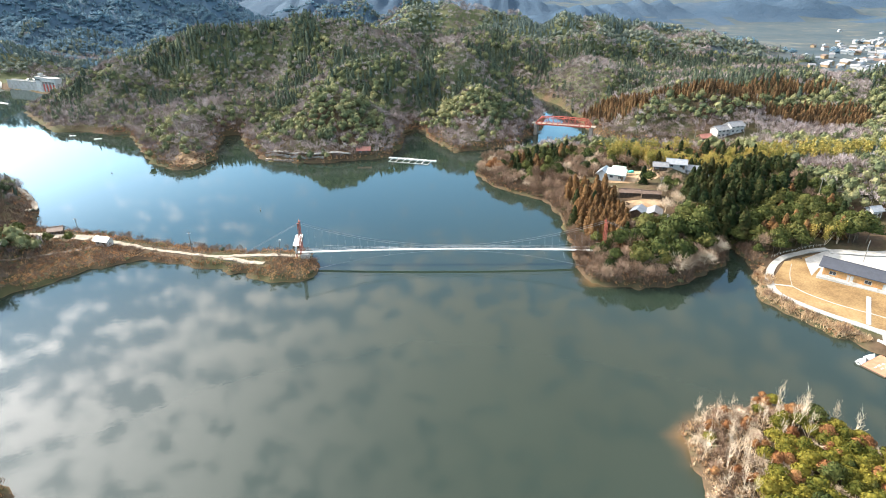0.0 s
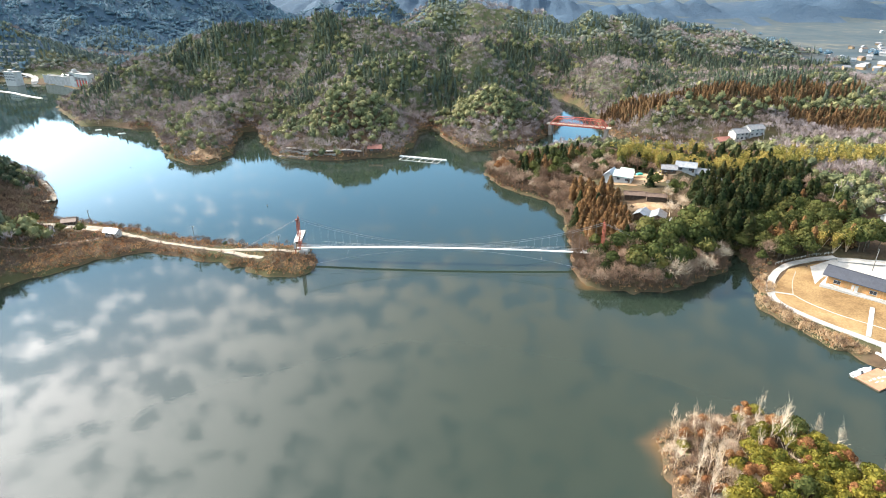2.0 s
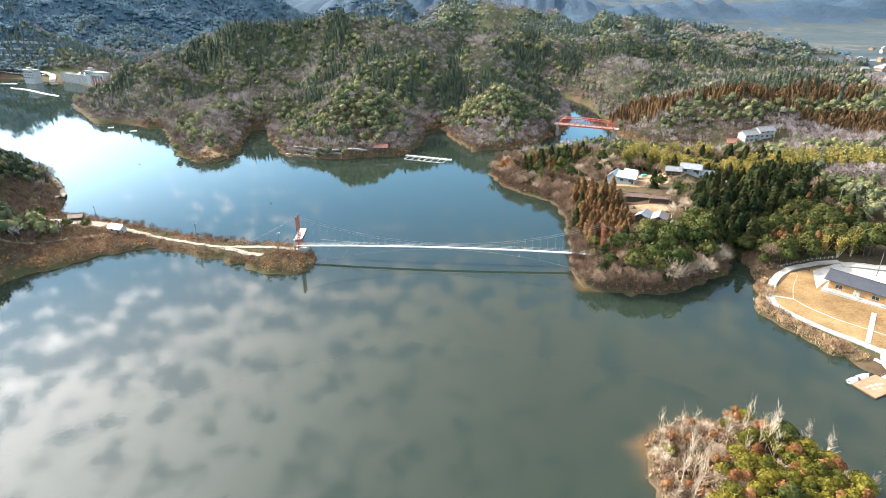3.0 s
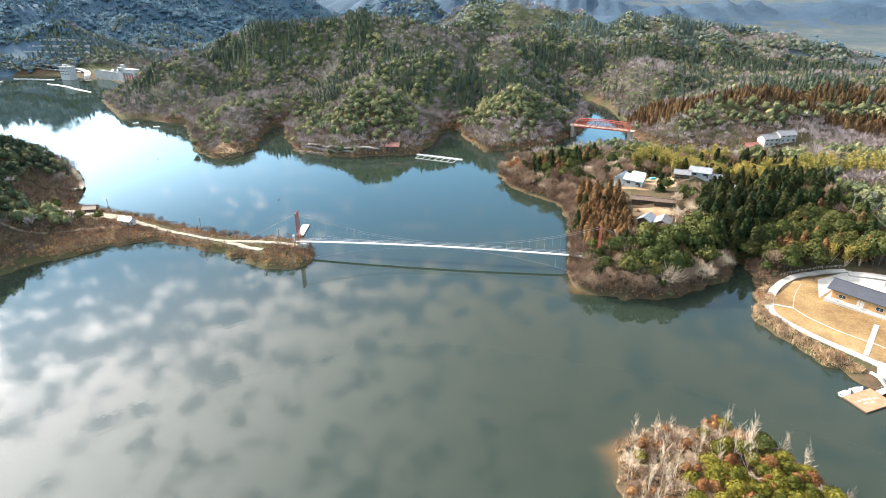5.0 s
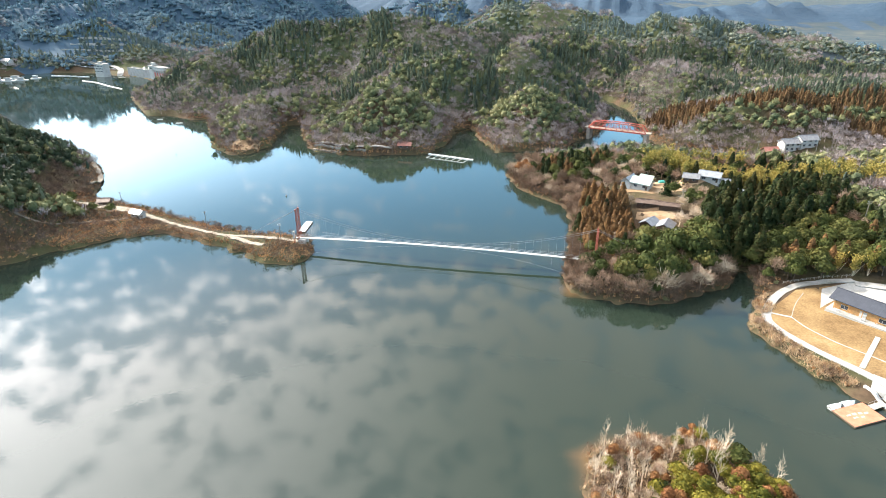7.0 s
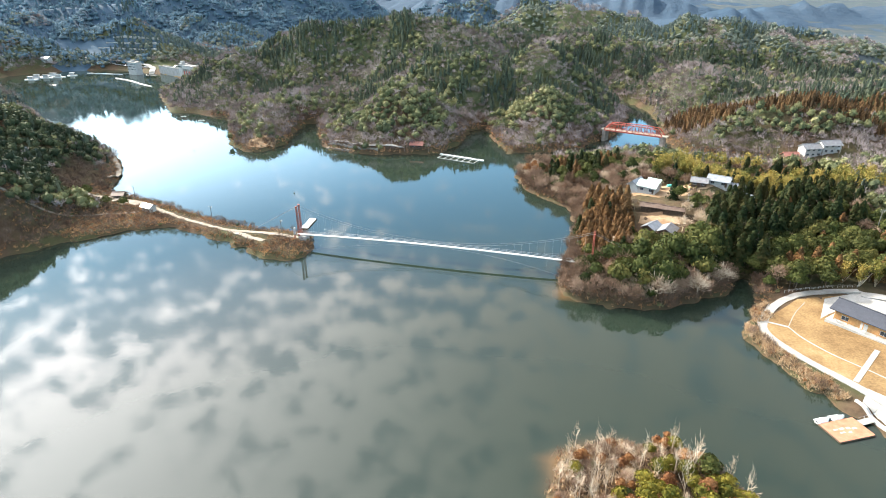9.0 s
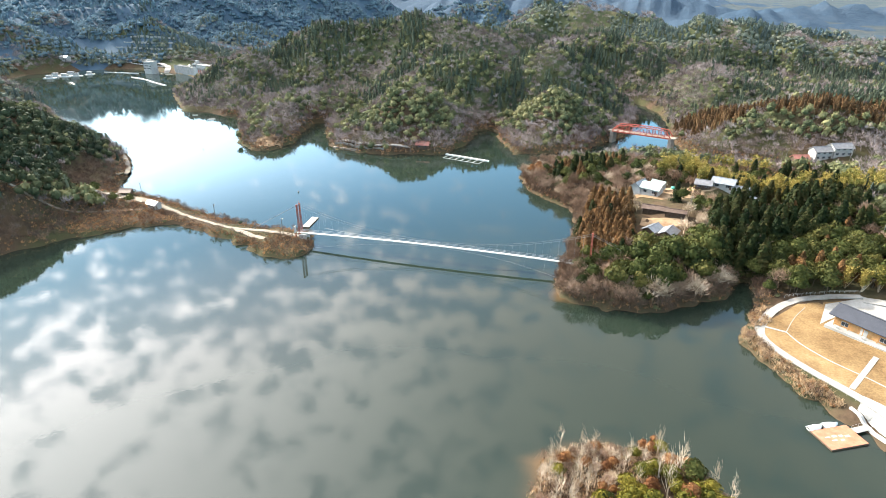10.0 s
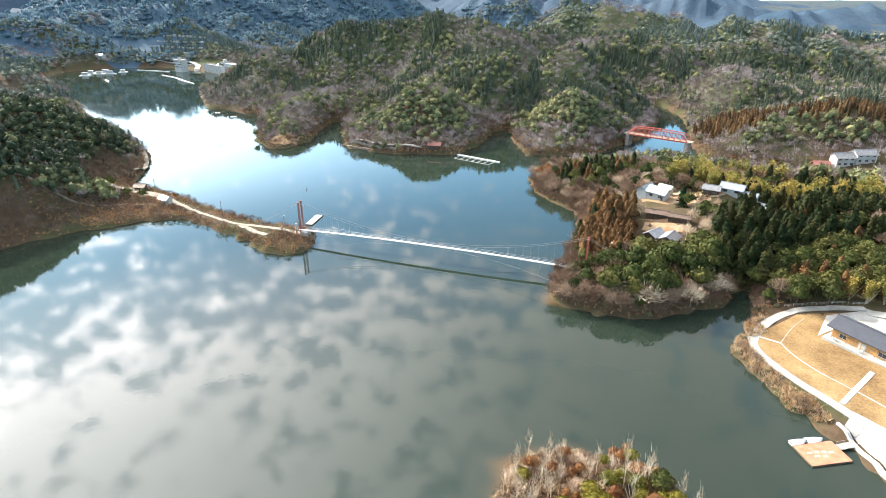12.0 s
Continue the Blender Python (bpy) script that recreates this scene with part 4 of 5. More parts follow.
    part("block", boxes((-1.6, 1.6, -1.6, 1.6, -1.6, 3.3), bevel=0.1), GREY_CONCRETE, ab)
    ab2 = thing("abutment", 58.8, 211.6, 0.6, 1, "dark concrete abutment carrying the bridge end", "abutment")
    part("block", boxes((-1.6, 1.6, -1.6, 1.6, -1.6, 3.3), bevel=0.1), GREY_CONCRETE, ab2)


footbridge()


# ---- red road bridge over the creek ----
def truss_bridge():
    a, b = Vector((61, 428)), Vector((98.5, 414.5))
    m, L = (a + b) / 2, (b - a).length
    br = thing("truss_bridge", m.x, m.y, 8.2, math.degrees(math.atan2(b.y - a.y, b.x - a.x)), "red-painted steel truss road bridge over the creek", "bridge")
    h = L / 2
    part("deck", boxes((-h - 3, h + 3, -2.9, 2.9, -0.5, 0.0)), GRAVEL, br)
    top = lambda u: 0.3 + min(1.0, (1 - abs(u / h)) / 0.16) * (3.7 + 0.9 * (1 - (u / h) ** 2))
    n = 10
    us = np.linspace(-h, h, n + 1)
    for w in (-3.0, 3.0):
        part("lower_chord", boxes((-h, h, w - 0.22, w + 0.22, -0.7, 0.1)), PAINT_RED, br)
        part("upper_chord", swept([(u, w, top(u)) for u in np.linspace(-h, h, 25)], 0.3, 5), PAINT_RED, br)
        for i, u in enumerate(us):
            part("upright", bars([((u, w, 0), (u, w, top(u)))], 0.18, 5), PAINT_RED, br)
            if i < n:
                v = us[i + 1]
                pr = ((u, w, 0), (v, w, top(v))) if i < n / 2 else ((u, w, top(u)), (v, w, 0))
                part("diagonal", bars([pr], 0.14, 5), PAINT_RED, br)
        part("railing", bars([((-h, w * 0.95, 1.0), (h, w * 0.95, 1.0)), ((-h, w * 0.95, 0.5), (h, w * 0.95, 0.5))], 0.06, 4), PAINT_RED, br)
    for u in us[3:8]:
        part("portal_brace", bars([((u, -3, top(u)), (u, 3, top(u)))], 0.14, 5), PAINT_RED, br)
    for sgn in (-1, 1):
        part("pier", boxes((sgn * h - 1.2, sgn * h + 1.2, -3.4, 3.4, -12, -0.5), bevel=0.1), STONE, br, "dark weathered concrete pier")


truss_bridge()


# ---- buildings ----
def roof_mesh(l, w, z, rise, over=0.7, thick=0.22):
    bm = bmesh.new()
    x, y = l / 2 + over, w / 2 + over
    drop = rise * over / (w / 2)
    prof = [(-y, z - drop), (0, z + rise), (y, z - drop), (y, z - drop - thick), (0, z + rise - thick), (-y, z - drop - thick)]
    ends = [[bm.verts.new((sx * x, py, pz)) for py, pz in prof] for sx in (-1, 1)]
    for k in range(6):
        bm.faces.new((ends[0][k], ends[0][(k + 1) % 6], ends[1][(k + 1) % 6], ends[1][k]))
    for e in ends:
        bm.faces.new((e[0], e[1], e[4], e[5]))
        bm.faces.new((e[1], e[2], e[3], e[4]))
    bmesh.ops.recalc_face_normals(bm, faces=bm.faces)
    return bm


def gable_walls(l, w, z, rise, sink=1.6):
    bm = bmesh.new()
    prof = [(-w / 2, -sink), (w / 2, -sink), (w / 2, z), (0, z + rise - 0.2), (-w / 2, z)]
    ends = [[bm.verts.new((sx * l / 2, py, pz)) for py, pz in prof] for sx in (-1, 1)]
    for k in range(5):
        if k not in (2, 3):
            bm.faces.new((ends[0][k], ends[0][(k + 1) % 5], ends[1][(k + 1) % 5], ends[1][k]))
    for e in ends:
        bm.faces.new(e)
    bmesh.ops.recalc_face_normals(bm, faces=bm.faces)
    return bm


def add_window(parent, x, y, z, ww, hh, side):
    """A framed window proud of the long wall on that side (-1 or 1 along y)."""
    f = part("window", boxes((x - ww / 2 - 0.08, x + ww / 2 + 0.08, y - 0.05, y + 0.05, z - 0.08, z), (x - ww / 2 - 0.08, x + ww / 2 + 0.08, y - 0.05, y + 0.05, z + hh, z + hh + 0.08),
                             (x - ww / 2 - 0.08, x - ww / 2, y - 0.05, y + 0.05, z, z + hh), (x + ww / 2, x + ww / 2 + 0.08, y - 0.05, y + 0.05, z, z + hh),
                             (x - 0.04, x + 0.04, y - 0.04, y + 0.04, z, z + hh)), STEEL, parent)
    part("pane", boxes((x - ww / 2, x + ww / 2, y - 0.02, y + 0.02, z, z + hh)), GLASS, f)


def house(name, x, y, turn, l, w, z, rise, wall, roof, label, storeys=1, category="house", group="", ridge=True, windows=True):
    h = thing(name, x, y, None, turn, label, category, group)
    part("wall", gable_walls(l, w, z, rise), wall, h)
    r = part("roof", roof_mesh(l, w, z, rise), roof, h)
    if ridge:
        part("ridge_cap", bars([((-l / 2 - 0.7, 0, z + rise + 0.02), (l / 2 + 0.7, 0, z + rise + 0.02))], 0.16, 6), roof, r)
    n = max(2, int(l / 3.2))
    for side in (-1, 1):
        for s in range(storeys if windows else 0):
            for k in range(n):
                add_window(h, -l / 2 + l * (k + 0.5) / n, side * (w / 2 + 0.03), 0.9 + s * 2.7, 1.5, 1.15, side)
    part("door", boxes((l / 2 - 1.5, l / 2 - 0.6, -w / 2 - 0.08, -w / 2 - 0.01, 0.0, 2.0), bevel=0.02), DARK_WOOD, h)
    return h


# houses on the wooded point
house("farmhouse", 77.5, 288, 62, 8, 5, 2.9, 1.9, WHITE, SILVER_ROOF, "pale farmhouse with a silvery tiled roof in a clearing", 1)
house("farmhouse", 83, 283.5, -28, 8.5, 5.2, 3.4, 1.9, WHITE, GREEN_ROOF, "pale farmhouse with a faded green roof above the lake", 1)
house("farmhouse_wing", 86, 291, -28, 5.5, 4, 2.8, 1.4, WHITE, GREEN_ROOF, "low wing with a faded green roof beside the farmhouse", 1)
house("shed", 105, 286, -12, 6.5, 4.5, 2.5, 1.3, DARK_WOOD, TILE, "dark boarded shed with a grey tiled roof", 1, "shed")
house("farmhouse", 113.5, 287, -20, 9, 5.5, 2.8, 1.6, WHITE, SILVER_ROOF, "long low house with bright sheet roof by the bamboo", 1)
house("shed", 120, 285, -25, 7, 5, 2.8, 1.5, WHITE, SILVER_ROOF, "small outbuilding with a bright sheet roof", 1, "shed")
house("shed", 126, 282.5, -38, 6.5, 4.5, 2.6, 1.3, DARK_WOOD, SILVER_ROOF, "small outbuilding with a bright sheet roof", 1, "shed")
house("cottage", 83, 243, 58, 6.5, 5, 2.4, 1.3, DARK_WOOD, SILVER_ROOF, "cottage with a pale blue-grey sheet roof", 1)
house("cottage", 89, 240, 70, 7.5, 5.5, 2.6, 1.4, DARK_WOOD, TILE, "cottage with weathered grey roof among leafless trees", 1)
house("cottage", 92.5, 233.5, 70, 5, 4, 2.8, 1.3, DARK_WOOD, TILE, "small dark cottage with weathered grey roof", 1)
house("open_shed", 84, 262, -8, 9.5, 3.2, 2.4, 0.9, DARK_WOOD, BROWN_ROOF, "long low shed with a brown sheet roof", 1, "shed", windows=False)
house("open_shed", 92, 257, -8, 8, 2.6, 2.2, 0.7, DARK_WOOD, BROWN_ROOF, "low shed with a rusted brown sheet roof", 1, "shed", windows=False)
# across the creek
house("inn", 179, 390, 20, 10, 7, 5.2, 2.0, WHITE, TILE, "white two-storey inn with dark tiled roof", 2, "inn")
house("inn", 189.5, 393.5, 20, 11, 7, 5.0, 2.0, WHITE, TILE, "white two-storey inn wing with dark tiled roof", 2, "inn")
house("annexe", 168.5, 387, 16, 8, 5, 3.2, 1.6, DARK_WOOD, RED_ROOF, "low annexe with a faded red roof", 1, "annexe")
house("roadside_house", 108, 393, 30, 9, 7, 4.0, 2.0, WHITE, SILVER_ROOF, "white house at the end of the red bridge", 1)
house("roadside_house", 113.5, 388.5, 30, 6, 5, 3.0, 1.5, WHITE, TILE, "small house with grey roof by the red bridge", 1)
house("cottage", 262, 352, 10, 9, 6, 3.2, 1.8, WHITE, SILVER_ROOF, "small house with a pale roof among trees", 1)
# sheds behind the park
house("cabin", 184, 240, 12, 4.6, 4, 3.6, 1.2, WHITE, SILVER_ROOF, "white cabin with a bright roof at the edge of the grove", 1, "cabin")
house("shed", 196, 238, -6, 14, 6, 3.0, 1.6, DARK_WOOD, TILE, "long dark shed with a low tiled roof", 1, "shed")
house("shed", 188, 221, -10, 8, 6, 3.0, 1.8, DARK_WOOD, TILE, "small dark shed with a grey roof beside the field", 1, "shed")
# on the spit and the northern capes
house("toilet_hut", -148, 221.5, -14, 5.8, 3.6, 2.6, 1.0, WHITE, SILVER_ROOF, "small white hut with a grey roof beside the causeway", 1, "hut")
house("boat_shed", -176, 233, 20, 5, 4, 2.4, 1.0, DARK_WOOD, BROWN_ROOF, "small dark shed by the turning place", 1, "shed")
house("boathouse", -58, 363.5, 4, 8, 4.2, 2.6, 1.4, DARK_WOOD, RED_ROOF, "brown hut with a red roof near the shore", 1, "hut")


# ---- the lakeside park ----
def pavilion():
    h = thing("park_lodge", 151.5, 184.5, None, -42, "single-storey timber lodge with a long blue-grey metal roof", "lodge")
    l, w, z, rise = 35, 11.0, 3.7, 1.8
    part("plinth", boxes((-l / 2 - 0.4, l / 2 + 0.4, -w / 2 - 1.4, w / 2 + 0.6, -1.2, 0.22), bevel=0.05), CONCRETE, h)
    part("wall", gable_walls(l - 1.6, w - 2.6, z, rise * 0.9, 0.0), TIMBER, h, "honey-coloured timber boarding")
    r = part("roof", roof_mesh(l, w - 2.2, z, rise, 0.75), SLATE, h, "blue-grey standing-seam roof")
    seam = bmesh.new()
    for k in range(37):
        u = -l / 2 - 0.8 + (l + 1.6) * k / 36
        for s in (-1, 1):
            bar(seam, (u, 0.05 * s, z + rise + 0.02), (u, s * ((w - 2.2) / 2 + 0.7), z - rise * 0.75 / ((w - 2.2) / 2) + 0.04), 0.018, 4)
    part("seams", seam, SLATE, r)
    part("ridge_cap", bars([((-l / 2 - 0.9, 0, z + rise + 0.03), (l / 2 + 0.9, 0, z + rise + 0.03))], 0.18, 6), SLATE, r)
    for k in range(9):
        u = -l / 2 + 1.2 + (l - 2.4) * k / 8
        part("post", boxes((u - 0.11, u + 0.11, -w / 2 + 0.55, -w / 2 + 0.77, 0.2, z - 0.3)), TIMBER, h)
    y = -(w - 2.6) / 2 - 0.04
    for k in range(6):
        u = -l / 2 + 4 + (l - 8) * k / 5
        if k % 2:
            d = part("door", boxes((u - 1.0, u + 1.0, y - 0.05, y + 0.03, 0.2, 2.3), bevel=0.02), WHITE, h, "white sliding door")
            part("door_handle", boxes((u + 0.75, u + 0.8, y - 0.1, y - 0.05, 1.0, 1.35)), STEEL, d)
        else:
            add_window(h, u, y, 0.9, 2.0, 1.2, -1)
    for k in range(5):
        u = -l / 2 + 3 + (l - 6) * k / 4
        a = part("outdoor_unit", boxes((u - 0.5, u + 0.5, -w / 2 - 0.9, -w / 2 - 0.5, 0.22, 1.0), bevel=0.03), WHITE, h, "white air-conditioner unit")
        part("grille", bars([((u - 0.25 + 0.05 * math.cos(i), -w / 2 - 0.93, 0.4 + 0.1 * i), (u + 0.25, -w / 2 - 0.93, 0.4 + 0.1 * i)) for i in range(5)], 0.012, 4), CABLE, a)


patch_sheet("lawn", [(113, 181), (119.5, 193), (130, 206), (150, 212), (200, 200), (215, 110), (160, 118), (141, 148), (133.5, 157), (123, 168.5)], LAWN, 0.06, "dormant straw-coloured lawn sloping to the lake", "lawn")
patch_sheet("plaza", [(133, 193), (138, 207), (150, 213), (190, 199), (185, 188), (165, 186), (148, 200), (139, 199)], CONCRETE, 0.12, "pale concrete forecourt behind the lodge", "pavement")
patch_sheet("landing", [(131.2, 150.5), (134.5, 157), (150, 145), (160, 128), (152, 117), (145.5, 122.5), (138, 135.5), (133.4, 146.5)], CONCRETE, 0.14, "pale concrete landing above the slipway", "pavement")
ribbon("shore_path", [(150, 213.5), (137, 211.5), (127, 206.5), (119.5, 197), (114.5, 186), (114.2, 180), (118, 173), (124, 165.5), (131, 158.5), (137, 151.5), (143, 143)], [2.4, 2.4, 2.6, 2.6, 2.6, 2.6, 3.0, 4.6], CONCRETE, 0.12, "white concrete path along the shore")
ribbon("walkway", [(132.5, 159.5), (143.2, 176.5)], 1.4, CONCRETE, 0.16, "straight concrete walk up the lawn to the lodge")
ribbon("lawn_kerb", [(116, 187), (122, 185.2)], 0.8, CONCRETE, 0.14, "short concrete step path on the lawn")
ribbon("lawn_kerb", [(122, 185.2), (124.5, 179), (129, 173), (135.5, 167.5), (146, 158), (160, 146)], 0.4, CONCRETE, 0.14, "narrow kerb line curving over the lawn")
ribbon("lawn_kerb", [(122, 185.2), (126, 195), (131, 203)], 0.3, GRAVEL, 0.12, "thin worn line over the lawn")
ribbon("park_road", [(150, 212), (170, 207), (190, 212), (215, 215)], [4, 4.5, 5, 5], CONCRETE, 0.13, "pale access road to the forecourt")
ribbon("quay_wall", [(129.8, 151), (132.4, 146.4), (137, 135.6), (144.6, 122)], 0.7, GREY_CONCRETE, 0.5, "weathered concrete quay wall below the landing", 2.4, "wall")
pavilion()


def fence(points, label, gap=2.0, tall=0.9, mat=STEEL):
    c = smooth_line(points, gap)
    f = thing("fence", c[0][0], c[0][1], 0.0, 0, label, "fence")
    z = height(c[:, 0], c[:, 1]) + 0.1
    o = Vector((c[0][0], c[0][1], 0))
    pts = [Vector((a, b, h)) - o for (a, b), h in zip(c, z)]
    base = bars([((0, 0, -0.2), (0, 0, tall))], 0.05, 5)
    me = bpy.data.meshes.new("post")
    base.to_mesh(me)
    base.free()
    me.materials.append(mat)
    for p in pts:
        q = part("post", me, mat, f)
        q.location = p
    for h in (tall * 0.5, tall * 0.95):
        part("rail", swept([p + Vector((0, 0, h)) for p in pts], 0.03, 4), mat, f)
    return f


fence([(119.0, 198), (113.0, 187), (112.8, 180), (116.8, 171.8), (122.8, 164.3), (129.7, 157.2), (135, 151)], "low pale railing between path and shore", 2.2, 0.9, WHITE)
fence([(150, 215.6), (137, 213.6), (126, 208.5)], "white pipe fence along the edge of the grove", 1.4, 0.9, WHITE)


def dock():
    d = thing("floating_dock", 125, 140.5, 0.0, 29, "floating dock with a worn salmon-pink mat", "dock")
    part("pontoon", boxes((-5.2, 5.2, -3.4, 3.4, -0.35, 0.42), bevel=0.06), DARK_WOOD, d)
    m = part("mat", boxes((-5.1, 5.1, -3.3, 3.3, 0.42, 0.47)), CARPET, d, "salmon-pink deck mat with worn white marks")
    for a, b, c, e in ((-3.4, -2.2, 0.3, 0.7), (-1.6, -0.4, 0.2, 0.8), (0.2, 1.2, 0.0, 0.6), (-2.6, -1.2, -0.9, -0.5), (1.6, 2.8, -0.4, 0.2), (-0.4, 0.6, -1.2, -0.8)):
        part("faded_mark", boxes((a, b, c, e, 0.474, 0.478)), WHITE, m)
    for k in range(2):
        b = thing("covered_boat", 0, 0, 0, 0, "small boat under a white tarpaulin beside the dock", "boat", "boats at the dock")
        b.matrix_world = pose(125, 140.5, 0, 0, 0, 29) @ pose(-3.1 + 4.3 * k, 4.2, 0.0, 0, 0, 4 - 7 * k)
        hull = bmesh.new()
        rings = []
        for u, w in ((-2.0, 0.6), (-1.4, 0.8), (0, 0.85), (1.2, 0.65), (1.9, 0.3), (2.2, 0.06)):
            rings.append([hull.verts.new((u, s * w * f, zz)) for s, f, zz in ((-1, 1.0, 0.55), (-1, 0.75, -0.15), (1, 0.75, -0.15), (1, 1.0, 0.55))])
        for p, q in zip(rings, rings[1:]):
            for i in range(3):
                hull.faces.new((p[i], p[i + 1], q[i + 1], q[i]))
        hull.faces.new(rings[0])
        part("hull", hull, WHITE, b)
        cov = bmesh.new()
        rows = []
        for i in range(9):
            u = -2.05 + 4.2 * i / 8
            w = 0.95 * (1 - max(0, (u - 0.6) / 1.7) ** 1.6)
            pk = 0.55 + 0.42 * (1 - abs(i - 4) / 5) + (0.18 if i % 3 == 1 else 0)
            rows.append([cov.verts.new((u, s * w, hh)) for s, hh in ((-1, 0.40), (-0.55, 0.5 + pk * 0.3), (0, 0.25 + pk), (0.55, 0.5 + pk * 0.3), (1, 0.40))])
        for p, q in zip(rows, rows[1:]):
            for i in range(4):
                cov.faces.new((p[i], p[i + 1], q[i + 1], q[i]))
        part("cover", cov, TARP, b, "crumpled white and grey tarpaulin")
    g = thing("gangway", 132.5, 146.0, 0.55, 32, "pale gangway from the landing to the floating dock", "gangway")
    part("deck", boxes((-4.2, 4.4, -0.9, 0.9, 0.0, 0.14), bevel=0.02), CONCRETE, g)
    for s in (-1, 1):
        part("handrail", bars([((-4.1, s * 0.85, 1.0), (4.3, s * 0.85, 1.0))] + [((u, s * 0.85, 0.1), (u, s * 0.85, 1.0)) for u in (-4.1, -2, 0, 2, 4.3)], 0.03, 4), STEEL, g)


dock()


# ---- poles and lamps ----
def pole(x, y, tall, label, arms=1, lamp=False, turn=0.0, lean=0.0):
    p = thing("utility_pole", x, y, None, turn, label, "pole")
    part("shaft", bars([((0, 0, -0.5), (lean, 0, tall))], 0.14, 7), POLE, p)
    for k in range(arms):
        part("crossarm", bars([((lean - 0.8, 0, tall - 0.5 - 0.7 * k), (lean + 0.8, 0, tall - 0.5 - 0.7 * k))], 0.05, 5), STEEL, p)
        part("insulator", boxes((lean - 0.75, lean - 0.6, -0.06, 0.06, tall - 0.45 - 0.7 * k, tall - 0.2 - 0.7 * k), (lean + 0.6, lean + 0.75, -0.06, 0.06, tall - 0.45 - 0.7 * k, tall - 0.2 - 0.7 * k)), WHITE, p)
    if lamp:
        part("lamp_head", boxes((lean - 0.15, lean + 0.9, -0.15, 0.15, tall, tall + 0.16), bevel=0.03), WHITE, p)


pole(-107.5, 214.6, 8.6, "dark wooden utility pole on the causeway", 1)
pole(-69, 209.0, 7.4, "dark utility pole with a lamp near the footbridge", 1, True)
pole(-166, 233, 7.5, "utility pole beside the turning place", 1)
pole(158, 203, 9.0, "dark pole standing behind the lodge", 0)
for px, py, ph in ((128, 405, 9), (116, 400, 9), (160, 383, 10), (193, 385, 10), (166, 252, 12), (98, 262, 7), (96, 224, 8)):
    pole(px, py, ph, "utility pole with crossarms among the trees", 2)

# ---- causeway ----
ribbon("causeway_road", [(-190, 226), (-176, 229), (-160, 229), (-150, 225.5), (-135, 220), (-118, 214.6), (-100, 210.2), (-88, 209.4), (-76, 210.2), (-62, 210.3)], [3.0, 4, 5, 3, 2.0, 1.8, 1.8, 2.0, 2.4, 2.0], GRAVEL, 0.16, "pale gravel road along the causeway")
ribbon("slip_track", [(-96, 209.4), (-88, 206.6), (-80, 203.8), (-74, 202.8)], [1.4, 2.2, 3.0, 2.2], GRAVEL, 0.10, "worn pale track down to the tip")
ribbon("hillside_track", [(-152, 219), (-168, 208), (-182, 196), (-205, 184)], 1.6, GRAVEL, 0.12, "narrow track along the foot of the hill")
ribbon("shore_road", [(-207, 258), (-209, 268), (-219, 279), (-233, 291), (-248, 301)], 2.6, GRAVEL, 0.10, "grey lane round the wooded point")
fence([(-143, 224.5), (-128, 219.3), (-112, 214.8), (-98, 211.8), (-84, 212.2), (-72, 212.6)], "low rope fence along the causeway road", 3.0, 0.8, POLE)


def landing_raft():
    r = thing("landing_stage", -67.6, 230, 0.0, 98, "moored pale landing stage with a dark rim", "raft")
    part("float", boxes((-6.2, 6.2, -1.7, 1.7, -0.3, 0.45), bevel=0.08), DARK_WOOD, r)
    for k in range(6):
        part("deck_panel", boxes((-6.1 + 2.04 * k, -4.1 + 2.04 * k, -1.6, 1.6, 0.45, 0.55), bevel=0.02), DECK_WHITE, r)
    part("bollard", bars([((-5.8, 1.4, 0.5), (-5.8, 1.4, 0.95))], 0.1, 6), STEEL, r)
    part("bollard", bars([((5.8, -1.4, 0.5), (5.8, -1.4, 0.95))], 0.1, 6), STEEL, r)


landing_raft()


def fish_pens():
    r = thing("floating_pens", -27.5, 354.5, 0.0, -16, "long white floating walkway with open pens moored off the cape", "raft")
    part("walkway", boxes((-16, 16, 3.2, 4.8, -0.2, 0.5), bevel=0.05), DECK_WHITE, r)
    part("outer_boom", boxes((-13, 13, -4.4, -3.9, -0.15, 0.3), bevel=0.05), GREY_CONCRETE, r)
    for k in range(7):
        u = -13 + 26 * k / 6
        part("cross_boom", boxes((u - 0.25, u + 0.25, -4, 3.3, -0.15, 0.3), bevel=0.04), GREY_CONCRETE, r)
    for k in range(11):
        u = -15 + 3 * k
        part("float", boxes((u - 0.5, u + 0.5, 4.4, 5.2, -0.2, 0.7), bevel=0.12), WHITE, r)


fish_pens()
# the cape's revetment and railing
ribbon("cape_road", [(-122, 366), (-108, 361.5), (-92, 358), (-78, 358.5), (-66, 361)], 3.0, GREY_CONCRETE, 0.25, "lane on the cape above the water")
fence([(-121, 362.5), (-108, 358.6), (-94, 355.6), (-80, 355.2)], "white guard rail on the cape", 2.5, 0.9, WHITE)
ribbon("cape_parapet", [(-121.5, 361.5), (-108, 357.6), (-94, 354.6), (-82, 354.4)], 0.45, CONCRETE, 1.0, "pale concrete parapet on the cape", 1.6, "wall")
for k in range(20):
    u = k / 19
    px, py = -119 + 42 * u, 357.2 - 2.6 * math.sin(u * 3.1) - 0.5
    st = thing("revetment_block", px, py, 0.1, -8 + 30 * (u - 0.5), "rough grey-brown stone block along the cape's waterline", "stone", "stone revetment of the cape")
    part("block", boxes((-1.1, 1.1, -0.7, 0.9, -0.6, 1.3 + 0.25 * math.sin(k * 2.3)), bevel=0.15), STONE, st)


